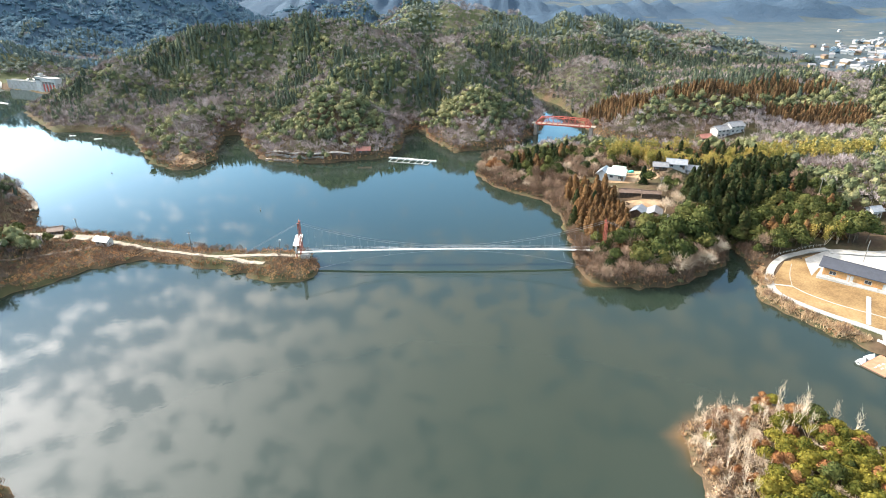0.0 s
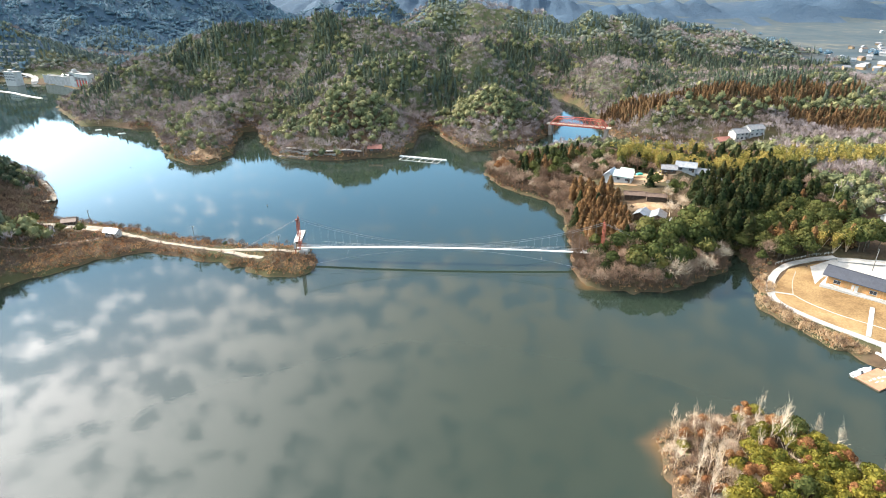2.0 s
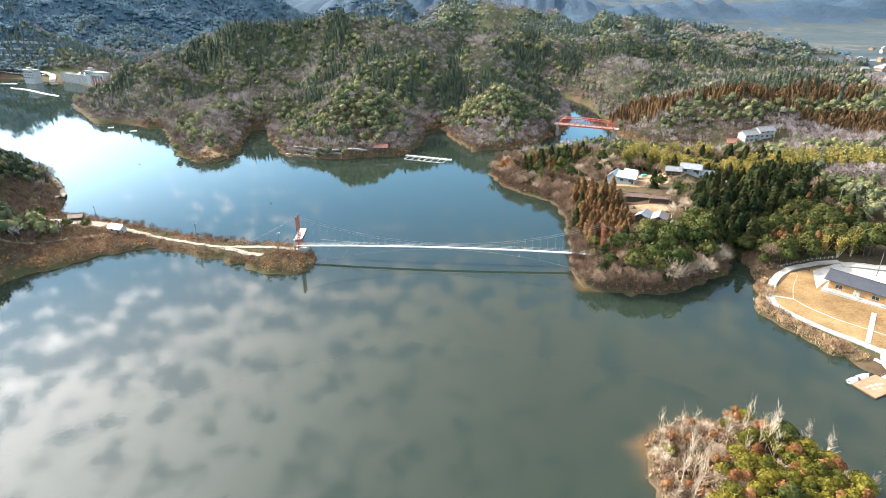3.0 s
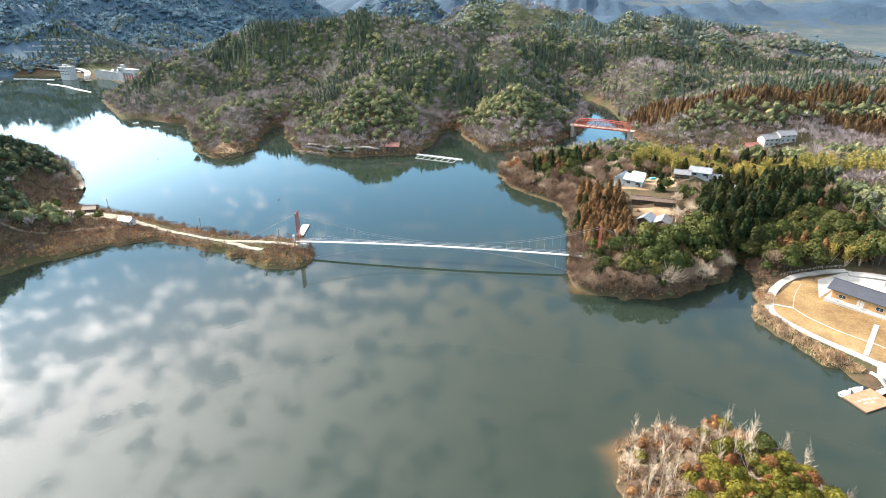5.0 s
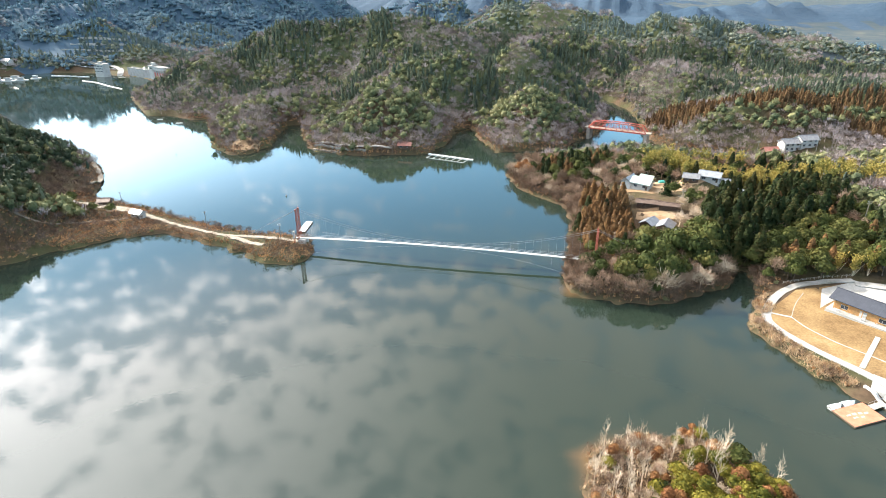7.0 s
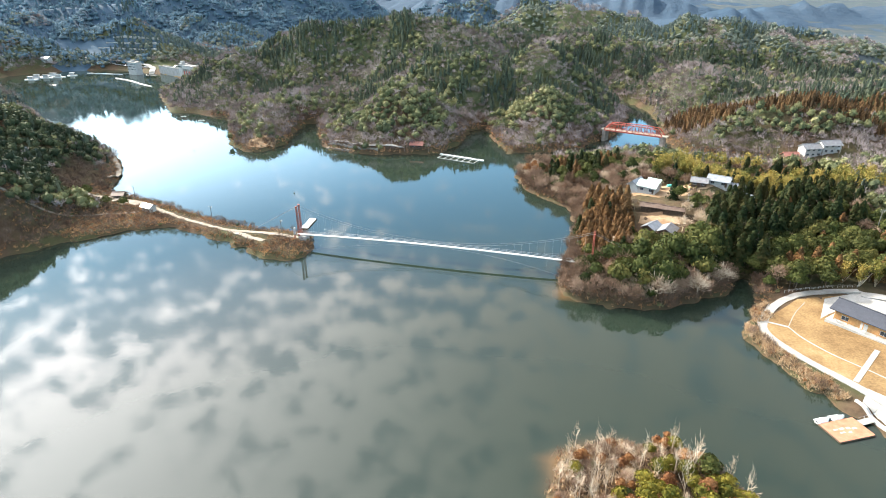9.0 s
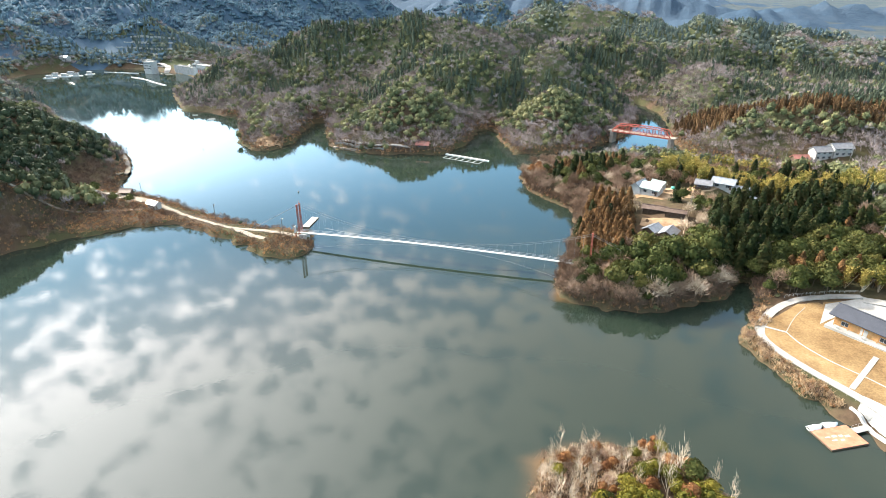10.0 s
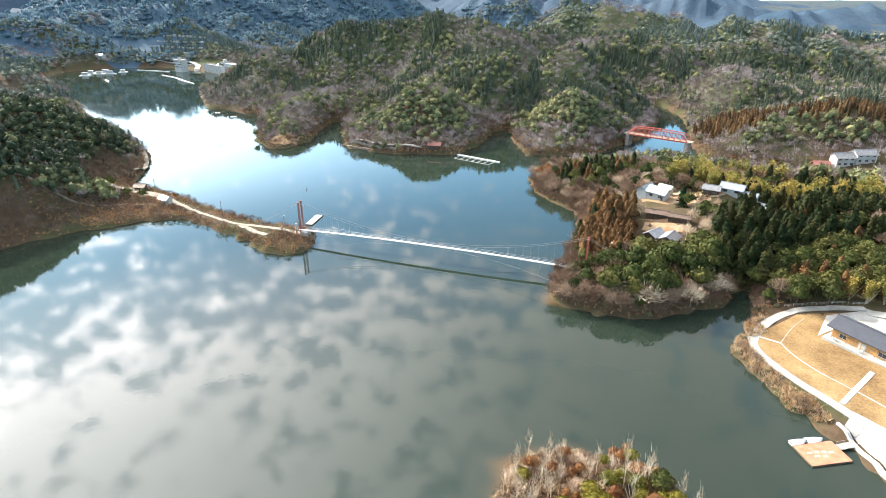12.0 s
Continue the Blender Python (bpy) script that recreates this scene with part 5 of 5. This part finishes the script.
# ---- the dam and its buildings ----
def dam():
    a, b = Vector((-494, 650)), Vector((-352, 586))
    m, L = (a + b) / 2, (b - a).length
    d = thing("dam", m.x, m.y, 3.0, math.degrees(math.atan2(b.y - a.y, b.x - a.x)), "grey concrete dam with a road along its crest", "dam")
    part("wall", boxes((-L / 2, L / 2, -2.5, 3.5, -6, 6.2), bevel=0.1), GREY_CONCRETE, d)
    part("parapet", boxes((-L / 2, L / 2, -2.6, -2.2, 6.2, 7.2)), CONCRETE, d)
    part("parapet", boxes((-L / 2, L / 2, 3.2, 3.6, 6.2, 7.2)), CONCRETE, d)
    for k in range(5):
        u = -12 + 5.5 * k
        part("gate_pier", boxes((u - 0.8, u + 0.8, -5.0, 3, -6, 8.5), bevel=0.1), WHITE, d)
        if k < 4:
            part("gate", boxes((u + 0.8, u + 4.7, -4.2, -3.6, -2, 6.0)), PAINT_RED, d, "red sluice gate")
    part("hoist_house", boxes((-13, 11, -4.6, 3.2, 8.5, 12.0), bevel=0.15), WHITE, d, "white hoist gallery over the gates")
    part("hoist_roof", boxes((-13.4, 11.4, -5.0, 3.6, 12.0, 12.5)), GREY_CONCRETE, d)
    t = part("gate_tower", boxes((-21, -13.5, -5, 3, -6, 13), bevel=0.2), WHITE, d, "white control tower")
    for k in range(6):
        part("pane", boxes((-20.6 + 1.2 * k, -19.8 + 1.2 * k, -5.06, -4.98, 9.5, 11.3)), GLASS, t)
    part("tower_cap", boxes((-21.4, -13.1, -5.4, 3.4, 13, 13.5)), CONCRETE, t)
    part("stair_head", boxes((-19, -15.5, -2.5, 1.5, 13.5, 16.5), bevel=0.1), WHITE, t)


dam()


def office():
    h = thing("dam_office", -521, 636, 5.0, -14, "white three-storey dam office with rows of windows", "office")
    part("wall", boxes((-8, 8, -4.5, 4.5, -6, 9.6), bevel=0.1), WHITE, h)
    part("roof", boxes((-8.4, 8.4, -4.9, 4.9, 9.6, 10.1)), CONCRETE, h)
    part("roof_house", boxes((-4, 0, -2, 2, 10.1, 12.3), bevel=0.1), WHITE, h)
    for s in range(3):
        for k in range(6):
            add_window(h, -6.7 + 2.68 * k, -4.54, 0.9 + 3.1 * s, 1.6, 1.3, -1)


office()
house("boat_club", -660, 636, -8, 14, 7, 4.5, 2, WHITE, TILE, "white boat club building on the far shore", 2, "clubhouse")
house("dam_shed", -470, 652, -20, 10, 6, 4, 2, WHITE, SILVER_ROOF, "pale shed behind the dam", 1, "shed")
house("shore_hut", -400, 560, -10, 9, 5, 3, 1.5, WHITE, RED_ROOF, "small building with a red roof at the end of the dam", 1, "hut")
house("dam_lodge", -445, 636, -20, 10, 6, 4, 2, WHITE, TILE, "white lodge below the mountain", 1, "lodge")
for k, (px, py, L, W) in enumerate(((-611, 566, 13, 7), (-622, 584, 12, 6), (-612, 598, 18, 3.5), (-596, 590, 16, 3.5), (-591, 606, 10, 6), (-606, 582, 14, 4))):
    r = thing("mooring_raft", px, py, 0.0, 18 + 5 * math.sin(k * 2), "white roofed mooring raft on the lake", "raft", "mooring rafts")
    part("float", boxes((-L / 2, L / 2, -W / 2, W / 2, -0.3, 0.8), bevel=0.1), DECK_WHITE, r)
    part("cabin", boxes((-L / 4, L / 5, -W / 3, W / 4, 0.8, 3.4), bevel=0.15), WHITE, r)
    part("canopy", boxes((-L / 4 - 0.6, L / 5 + 0.6, -W / 3 - 0.6, W / 4 + 0.6, 3.4, 3.8)), SILVER_ROOF, r)
for name_pts in ([(-520, 600), (-490, 590), (-462, 572), (-430, 556)], [(-590, 628), (-560, 630), (-535, 628)]):
    c = smooth_line(name_pts, 4.0)
    bm_thing = thing("float_boom", c[0][0], c[0][1], 0.0, 0, "string of pale floats across the lake before the dam", "boom")
    part("boom", swept([(p[0] - c[0][0], p[1] - c[0][1], 0.25) for p in c], 0.55, 6), DECK_WHITE, bm_thing)
ribbon("dam_road", [(-640, 668), (-600, 676), (-555, 682), (-520, 668), (-505, 645)], 7.0, CONCRETE, 0.4, "pale road and car park along the far shore")
for k in range(26):
    u = k / 25
    px, py = -628 + 100 * u, 669 + 8 * math.sin(u * 3.1) - 3.5
    car = thing("parked_car", px, py, None, 10 - 30 * u + 90 * (k % 2), "small pale car parked on the far shore", "car", "cars on the far shore")
    part("body", boxes((-2.1, 2.1, -0.85, 0.85, 0.85, 1.6), bevel=0.2), WHITE if k % 3 else STEEL, car)
    part("cabin", boxes((-1.2, 1.0, -0.75, 0.75, 1.6, 2.2), bevel=0.2), GLASS, car)
    for sx in (-1.3, 1.3):
        part("wheel", bars([((sx, -0.88, 0.7), (sx, 0.88, 0.7))], 0.33, 8), CABLE, car)

# retaining walls step up the bare slope behind the dam office
for k in range(5):
    level, line = 9 + 6.5 * k, []
    for px in range(-655 + 8 * k, -540, 12):
        column = np.arange(664.0, 745.0, 1.0)
        over = np.nonzero(height(np.full(len(column), float(px)), column) > level)[0]
        if len(over):
            line.append((px, column[over[0]]))
    if len(line) > 2:
        ribbon("retaining_wall", line, 1.6, GREY_CONCRETE, 1.2, "pale concrete retaining wall on the bare slope", 3.0, "wall")

patch_sheet("clay_scarp", [(-176, 346), (-169, 340), (-160, 341), (-156, 350), (-160, 362), (-168, 366), (-175, 358)], YARD, 0.15, "bare orange clay scarp at the tip of the cape", "bank")

# ---- yards on the point ----
patch_sheet("yard", [(75, 294), (88, 299), (98, 303), (103, 296), (112, 285), (100, 277), (88, 276), (76, 281)], YARD, 0.10, "bare sandy yard between the farmhouses", "yard")
patch_sheet("cottage_garden", [(79, 256), (96, 254), (97, 249), (84, 247), (78, 250)], YARD, 0.10, "dry garden in front of the cottages", "garden")
for k in range(9):
    u = k
    bed = thing("planting_bed", 98 + 1.9 * (k % 5), 288.5 - 4.2 * (k // 5), None, -14, "narrow raised vegetable bed with low green rows", "bed", "vegetable beds")
    part("soil", boxes((-0.6, 0.6, -1.7, 1.7, -0.4, 0.3), bevel=0.06), DARK_WOOD, bed)
    part("row", boxes((-0.25, 0.25, -1.5, 1.5, 0.3, 0.55), bevel=0.1), LIME, bed)
tr = thing("tarp_heap", 94, 297, None, 20, "teal sheet thrown over a stack in the yard", "tarpaulin")
part("sheet", boxes((-1.6, 1.6, -1.0, 1.0, -0.2, 1.3), bevel=0.3), TEAL, tr)

# ---- the distant town ----
trng = np.random.default_rng(5)
for k in range(230):
    u = trng.uniform(0, 1)
    px = 430 + 480 * trng.uniform(0, 1) ** 0.8
    py = 640 + 1.05 * (px - 430) + trng.normal() * 70 + 60 * u
    L, W, H = trng.uniform(6, 10), trng.uniform(4.5, 7), trng.uniform(2.8, 4.5)
    if k % 12 == 0:
        L, W, H = L * 2.2, W * 1.8, H * 1.1
    t = thing("town_house", px, py, None, trng.uniform(0, 180), "small pale house in the distant town", "house", "houses of the distant town")
    part("wall", gable_walls(L, W, H, 1.7, 3.0), (TOWN_WALL, TOWN_WALL, YARD)[k % 3], t)
    part("roof", roof_mesh(L, W, H, 1.7, 0.5, 0.3), (TILE, SILVER_ROOF, TILE, BROWN_ROOF, TILE)[k % 5], t)

# ---- small craft and floats on the lake ----
for px, py, kind_l in ((-262, 415, 2.6), (-96, 268, 0.5), (-205, 330, 0.5), (-287, 425, 2.2)):
    if kind_l > 1:
        b = thing("rowing_boat", px, py, 0.0, 25, "small pale rowing boat lying on the lake", "boat")
        part("hull", boxes((-kind_l, kind_l, -0.7, 0.7, -0.2, 0.45), bevel=0.18), DECK_WHITE, b)
        part("thwart", boxes((-0.2, 0.2, -0.6, 0.6, 0.45, 0.52)), DARK_WOOD, b)
    else:
        b = thing("marker_buoy", px, py, 0.0, 0, "small dark marker buoy floating on the lake", "buoy")
        part("float", boxes((-0.3, 0.3, -0.3, 0.3, -0.2, 0.4), bevel=0.12), POLE, b)
        part("staff", bars([((0, 0, 0.5), (0, 0, 1.5))], 0.06, 5), POLE, b)


# ---- single trees ----
def tree_mesh(name, geo, mat, smooth=False):
    me = np_mesh(name, *geo, smooth=smooth)
    me.materials.append(mat)
    return me


def trunk_geo(rng, tall, r, lean=0.2, branches=5):
    """A tapered trunk with a few limbs."""
    tip = np.array([rng.normal() * lean, rng.normal() * lean, tall])
    mid_p = tip * 0.5 + np.array([rng.normal() * lean, rng.normal() * lean, 0])
    out = [rod((0, 0, -0.8), mid_p, r, r * 0.7), rod(mid_p, tip, r * 0.7, r * 0.25)]
    for _ in range(branches):
        t = rng.uniform(0.45, 0.9)
        p = tip * t
        a = rng.uniform(0, 6.28)
        out.append(rod(p, p + np.array([math.cos(a), math.sin(a), 0.7]) * tall * rng.uniform(0.12, 0.25), r * 0.35, r * 0.12))
    return joined(out)


trng = np.random.default_rng(23)
STRAW = material("straw_brush", [(0.240, 0.156, 0.090), (0.408, 0.282, 0.168), (0.576, 0.444, 0.288)], 0.3, 0.95, island=0.6)
SPECIES = {}


def species(key, name, crowns, trunks, crown_mat, trunk_mat, label, category="tree", group=""):
    SPECIES[key] = (name, [tree_mesh("crown", c, crown_mat) for c in crowns], [tree_mesh("trunk", t, trunk_mat, True) for t in trunks], label, category, group)


V = range(4)
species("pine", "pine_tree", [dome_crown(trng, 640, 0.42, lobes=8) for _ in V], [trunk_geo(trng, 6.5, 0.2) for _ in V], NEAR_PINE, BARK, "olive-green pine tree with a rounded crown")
species("lime", "evergreen_oak", [dome_crown(trng, 640, 0.40, lobes=9) for _ in V], [trunk_geo(trng, 6.5, 0.22) for _ in V], LIME, BARK, "yellow-green evergreen oak with a billowing crown")
species("oak", "broad_oak", [dome_crown(trng, 640, 0.40, lobes=9) for _ in V], [trunk_geo(trng, 6.5, 0.22) for _ in V], OAK, BARK, "broad evergreen oak with a dense green crown")
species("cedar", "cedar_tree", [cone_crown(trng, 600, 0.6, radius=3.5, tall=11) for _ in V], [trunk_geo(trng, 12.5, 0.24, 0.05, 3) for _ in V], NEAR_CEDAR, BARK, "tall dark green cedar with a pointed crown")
species("rust", "bronzed_cedar", [cone_crown(trng, 600, 0.58, radius=3.5, tall=10.5) for _ in V], [trunk_geo(trng, 12.5, 0.22, 0.05, 3) for _ in V], RUST, BARK, "tall cedar with bronzed winter foliage")
species("bamboo", "bamboo_clump", [plume_crown(trng, 620, 0.36) for _ in V], [joined([rod((0, 0, -0.5), (trng.normal() * 1.2, trng.normal() * 1.2, 8), 0.10, 0.03) for _ in range(9)]) for _ in V], BAMBOO, PALE, "yellow-green bamboo clump with feathery tops", "bamboo")
species("bare", "leafless_tree", [twig_crown(trng, 420, 1.5, 0.055, levels=3) for _ in V], [trunk_geo(trng, 2.6, 0.18, 0.05, 0) for _ in V], NEAR_TWIG, BARK, "leafless grey-brown broadleaf tree with spreading twigs")
species("pale", "pale_leafless_tree", [twig_crown(trng, 380, 1.9, 0.07, radius=4.0, tall=6.5, base=1.6, up=0.3, levels=3, thick=0.24) for _ in V], [trunk_geo(trng, 3.0, 0.24, 0.05, 0) for _ in V], PALE, PALE, "leafless tree with pale bleached branches")
species("stem", "slender_dead_tree", [twig_crown(trng, 46, 2.2, 0.035, radius=1.2, tall=9.0, base=3.5, up=1.6, levels=1, thick=0.11) for _ in V], [trunk_geo(trng, 7.0, 0.13, 0.05, 0) for _ in V], PALE, PALE, "slender upright tree with pale leafless stems")
species("russet", "russet_oak", [dome_crown(trng, 420, 0.34, radius=2.4, tall=4.5, lobes=7) for _ in V], [trunk_geo(trng, 6.0, 0.15) for _ in V], AUTUMN, BARK, "small oak holding russet dead leaves")


def plant(key, x, y, scale=1.0, tall=1.0):
    name, crowns, trunks, label, category, group = SPECIES[key]
    i = int(trng.integers(0, len(crowns)))
    t = new(name)
    t.matrix_world = pose(x, y, ground_at(x, y) - 0.15, 0, 0, trng.uniform(0, 360)) @ Matrix.Diagonal((scale, scale, scale * tall, 1))
    tagged(t, label, category, group)
    for n, me in (("trunk", trunks[i]), ("crown", crowns[i])):
        o = new(n, me)
        o.parent = t


x, y = scatter(10, 172, 186, 352, 4.5, trng)
s = shore(x, y)
keep = (s > 0.4) & ~clearing(x, y)
x, y, s = x[keep], y[keep], s[keep]
z_rust = blob(x, y, 65, 246, 11, 30, 4)
z_cedar = blob(x, y, 116, 246, 12, 26, -12) | blob(x, y, 136, 257, 16, 12) | blob(x, y, 148, 282, 22, 9)
z_top = blob(x, y, 52, 328, 26, 13, 38)
z_grove = blob(x, y, 138, 224, 22, 14, -12) | blob(x, y, 150, 240, 18, 12)
z_bamboo = blob(x, y, 140, 306, 40, 12, -4) | blob(x, y, 152, 216, 9, 4) | blob(x, y, 105, 320, 20, 8)
z_green = blob(x, y, 86, 213, 22, 9, 6) | blob(x, y, 103, 224, 9, 12) | blob(x, y, 54, 276, 7, 9)
for px, py, ps, r, t, c, g, b, gr in zip(x, y, s, z_rust, z_top, z_cedar, z_grove, z_bamboo, z_green):
    u = trng.uniform()
    if b and ps > 4:
        key, sc = ("bamboo", 0.95) if u < 0.8 else ("cedar", 0.8)
    elif r:
        key, sc = ("rust", 0.85) if u < 0.85 else ("cedar", 0.8)
    elif c:
        key, sc = ("cedar", 1.02) if u < 0.88 else ("pine", 1.1)
    elif t and ps > 4:
        key, sc = ("cedar", 0.72) if u < 0.5 else (("rust", 0.75) if u < 0.8 else ("pine", 0.9))
    elif g and ps > 4:
        key, sc = ("oak", 1.05) if u < 0.6 else (("pine", 1.05) if u < 0.8 else ("rust", 0.72))
    elif ps < (5.5 if py < 236 and px < 118 else 10):
        key, sc = ("bare", 0.95) if u < 0.86 else (("pale", 0.7) if u < 0.93 else ("pine", 0.6))
    elif gr or py < 226 and px > 70:
        key, sc = ("oak", 1.35) if u < 0.3 else (("pine", 1.45) if u < 0.68 else (("bare", 1.25) if u < 0.9 else ("pale", 0.9)))
    elif px > 125:
        key, sc = ("cedar", 0.8) if u < 0.3 else (("pine", 0.9) if u < 0.65 else (("rust", 0.7) if u < 0.8 else ("bare", 0.9)))
    else:
        key, sc = ("bare", 0.95) if u < 0.6 else (("pine", 0.9) if u < 0.85 else ("pale", 0.75))
    plant(key, px, py, sc * trng.uniform(0.85, 1.15), trng.uniform(0.9, 1.15))
for px, py, sc in ((83, 193.5, 1.35), (80, 221, 1.15), (72, 234, 0.95), (105, 211, 1.0), (97, 201.5, 1.05), (95, 244, 0.9), (68, 226, 0.9)):
    plant("pale", px, py, sc)
for px, py in ((21, 322), (24, 326), (26, 319)):
    plant("russet", px, py, 1.1)
plant("cedar", 93, 273, 0.75)
plant("pine", 95, 271, 0.9)
# the bronzed stand closes up
x, y = scatter(50, 80, 214, 282, 4.0, trng)
keep = (shore(x, y) > 5) & ~clearing(x, y) & blob(x, y, 65, 245, 10, 29, 4)
for px, py in zip(x[keep], y[keep]):
    plant("rust", px, py, 0.72 * trng.uniform(0.85, 1.15), trng.uniform(0.95, 1.2))
# the islet
x, y = scatter(54, 106, 66, 126, 2.7, trng)
s = shore(x, y)
keep = (s > 0.5) & (x < 110)
for px, py, ps in zip(x[keep], y[keep], s[keep]):
    u = trng.uniform()
    west = (px - 58) * 0.55 + (112 - py) * 0.35 < 11
    if west or ps < 3:
        key, sc = ("stem", 0.85) if u < 0.42 else (("pale", 0.42) if u < 0.46 else (("bare", 0.5) if u < 0.66 else (("russet", 0.5) if u < 0.92 else ("lime", 0.5))))
    elif py > 104 and px < 88:
        key, sc = ("stem", 0.95) if u < 0.55 else (("russet", 0.75) if u < 0.75 else ("lime", 0.65))
    else:
        key, sc = ("lime", 0.66) if u < 0.62 else (("russet", 0.7) if u < 0.82 else (("pale", 0.5) if u < 0.93 else ("pine", 0.7)))
    plant(key, px, py, sc * trng.uniform(0.85, 1.15), trng.uniform(0.9, 1.1))
x, y = scatter(54, 106, 66, 126, 1.25, trng)
s = shore(x, y)
brush = (s > 0.1) & (((x - 58) * 0.55 + (112 - y) * 0.35 < 14) | (s < 4))
ISLET_BRUSH = (x[brush], y[brush])
# scattered evergreens on the causeway's root and the near western shore
for px, py, k, sc in ((-170, 219, "pine", 0.75), (-163, 222, "pine", 0.7), (-176, 214, "pine", 0.8), (-184, 222, "pine", 0.9), (-99, 86, "bare", 0.9), (-103, 90, "pine", 0.8), (-98, 83, "bare", 0.8), (-104, 80, "pine", 0.9)):
    plant(k, px, py, sc)

# ---- undergrowth ----
tuft = [dome_crown(trng, 18, 0.34, radius=0.9, tall=1.0, base=0.0, lobes=3) for _ in range(4)]
blades = [twig_crown(trng, 16, 0.8, 0.07, radius=0.7, tall=0.8, base=0.0, up=1.4, levels=0, thick=0.01) for _ in range(4)]
twigs = [twig_crown(trng, 44, 1.1, 0.06, radius=1.5, tall=2.6, base=0.2, levels=1, thick=0.05) for _ in range(4)]
x, y = scatter(-265, 172, 62, 470, 1.9, trng)
s = shore(x, y)
road = np.zeros(len(x), bool)
for line, w in (([(-190, 226), (-176, 229), (-160, 229), (-150, 225.5), (-135, 220), (-118, 214.6), (-100, 210.2), (-88, 209.4), (-76, 210.2), (-62, 210.3)], 3.2), ([(-96, 209.4), (-88, 206.6), (-80, 203.8), (-74, 202.8)], 2.4)):
    c = smooth_line(line)
    for a, b in c:
        road |= (x - a) ** 2 + (y - b) ** 2 < w * w
band = (s > 0.0) & ~((x > 126) & (x < 165) & (y < 151)) & ((s < 7) | ((x > -200) & (x < -50) & (y > 180) & (y < 245))) & ~road & ~(inside(PARK, x, y) & (s > 3.2))
p = trng.uniform(0, 1, len(x))
a, b, c = band & ((p < 0.6) | (s < 1.6)), band & (p > 0.4) & (p < 0.92), band & (p > 0.95)
wood("dry_undergrowth", blades, pack(x[a], y[a], 0.9, 1.6, trng, 0.1), SHRUB, "dry brown undergrowth along the banks", "undergrowth")
wood("leafless_shrubs", twigs, pack(x[b], y[b], 0.6, 1.25, trng, 0.1), NEAR_TWIG, "leafless shrubs along the banks", "shrubs")
wood("green_shrubs", tuft, pack(x[c], y[c], 0.6, 1.4, trng, 0.2), HAZED_PINE, "low evergreen shrubs along the banks", "shrubs")
x, y = scatter(-165, -50, 185, 245, 1.1, trng)
s = shore(x, y)
road = np.zeros(len(x), bool)
for line, w in (([(-190, 226), (-176, 229), (-160, 229), (-150, 225.5), (-135, 220), (-118, 214.6), (-100, 210.2), (-88, 209.4), (-76, 210.2), (-62, 210.3)], 2.2), ([(-96, 209.4), (-88, 206.6), (-80, 203.8), (-74, 202.8)], 1.8)):
    for a, b in smooth_line(line):
        road |= (x - a) ** 2 + (y - b) ** 2 < w * w
band = (s > 0.7) & ~road
wood("causeway_grass", blades, pack(x[band], y[band], 0.4, 0.8, trng, 0.1), SHRUB, "dry russet grass on the causeway", "grass")
bx, by = ISLET_BRUSH
wood("islet_brush", blades, pack(bx, by, 0.8, 1.6, trng, 0.1), STRAW, "straw-coloured brush on the islet", "brush")
wood("islet_twigs", twigs, pack(bx[1::5], by[1::5], 0.6, 1.2, trng, 0.1), PALE, "pale leafless brush on the islet", "brush")
x, y = scatter(105, 140, 134, 200, 0.7, trng)
s = shore(x, y)
band = (s > -0.1) & (s < 4.2) & ~((y < 151) & (x > 126))
p = trng.uniform(0, 1, len(x))
wood("bank_grass", blades, pack(x[band & (p < 0.94)], y[band & (p < 0.94)], 0.9, 1.5, trng, 0.1), STRAW, "dry grass and brambles on the park's bank", "grass")
wood("bank_bushes", tuft, pack(x[band & (p > 0.975)], y[band & (p > 0.975)], 0.6, 1.0, trng, 0.2), AUTUMN, "russet bushes on the park's bank", "bushes")
x, y = scatter(12, 122, 184, 352, 1.7, trng)
s = shore(x, y)
band = (s > 0.0) & (s < 4.0) & ~inside(PARK, x, y)
wood("overhanging_brush", twigs, pack(x[band], y[band], 0.9, 1.6, trng, 0.2), NEAR_TWIG, "leafless brush overhanging the water round the point", "brush")
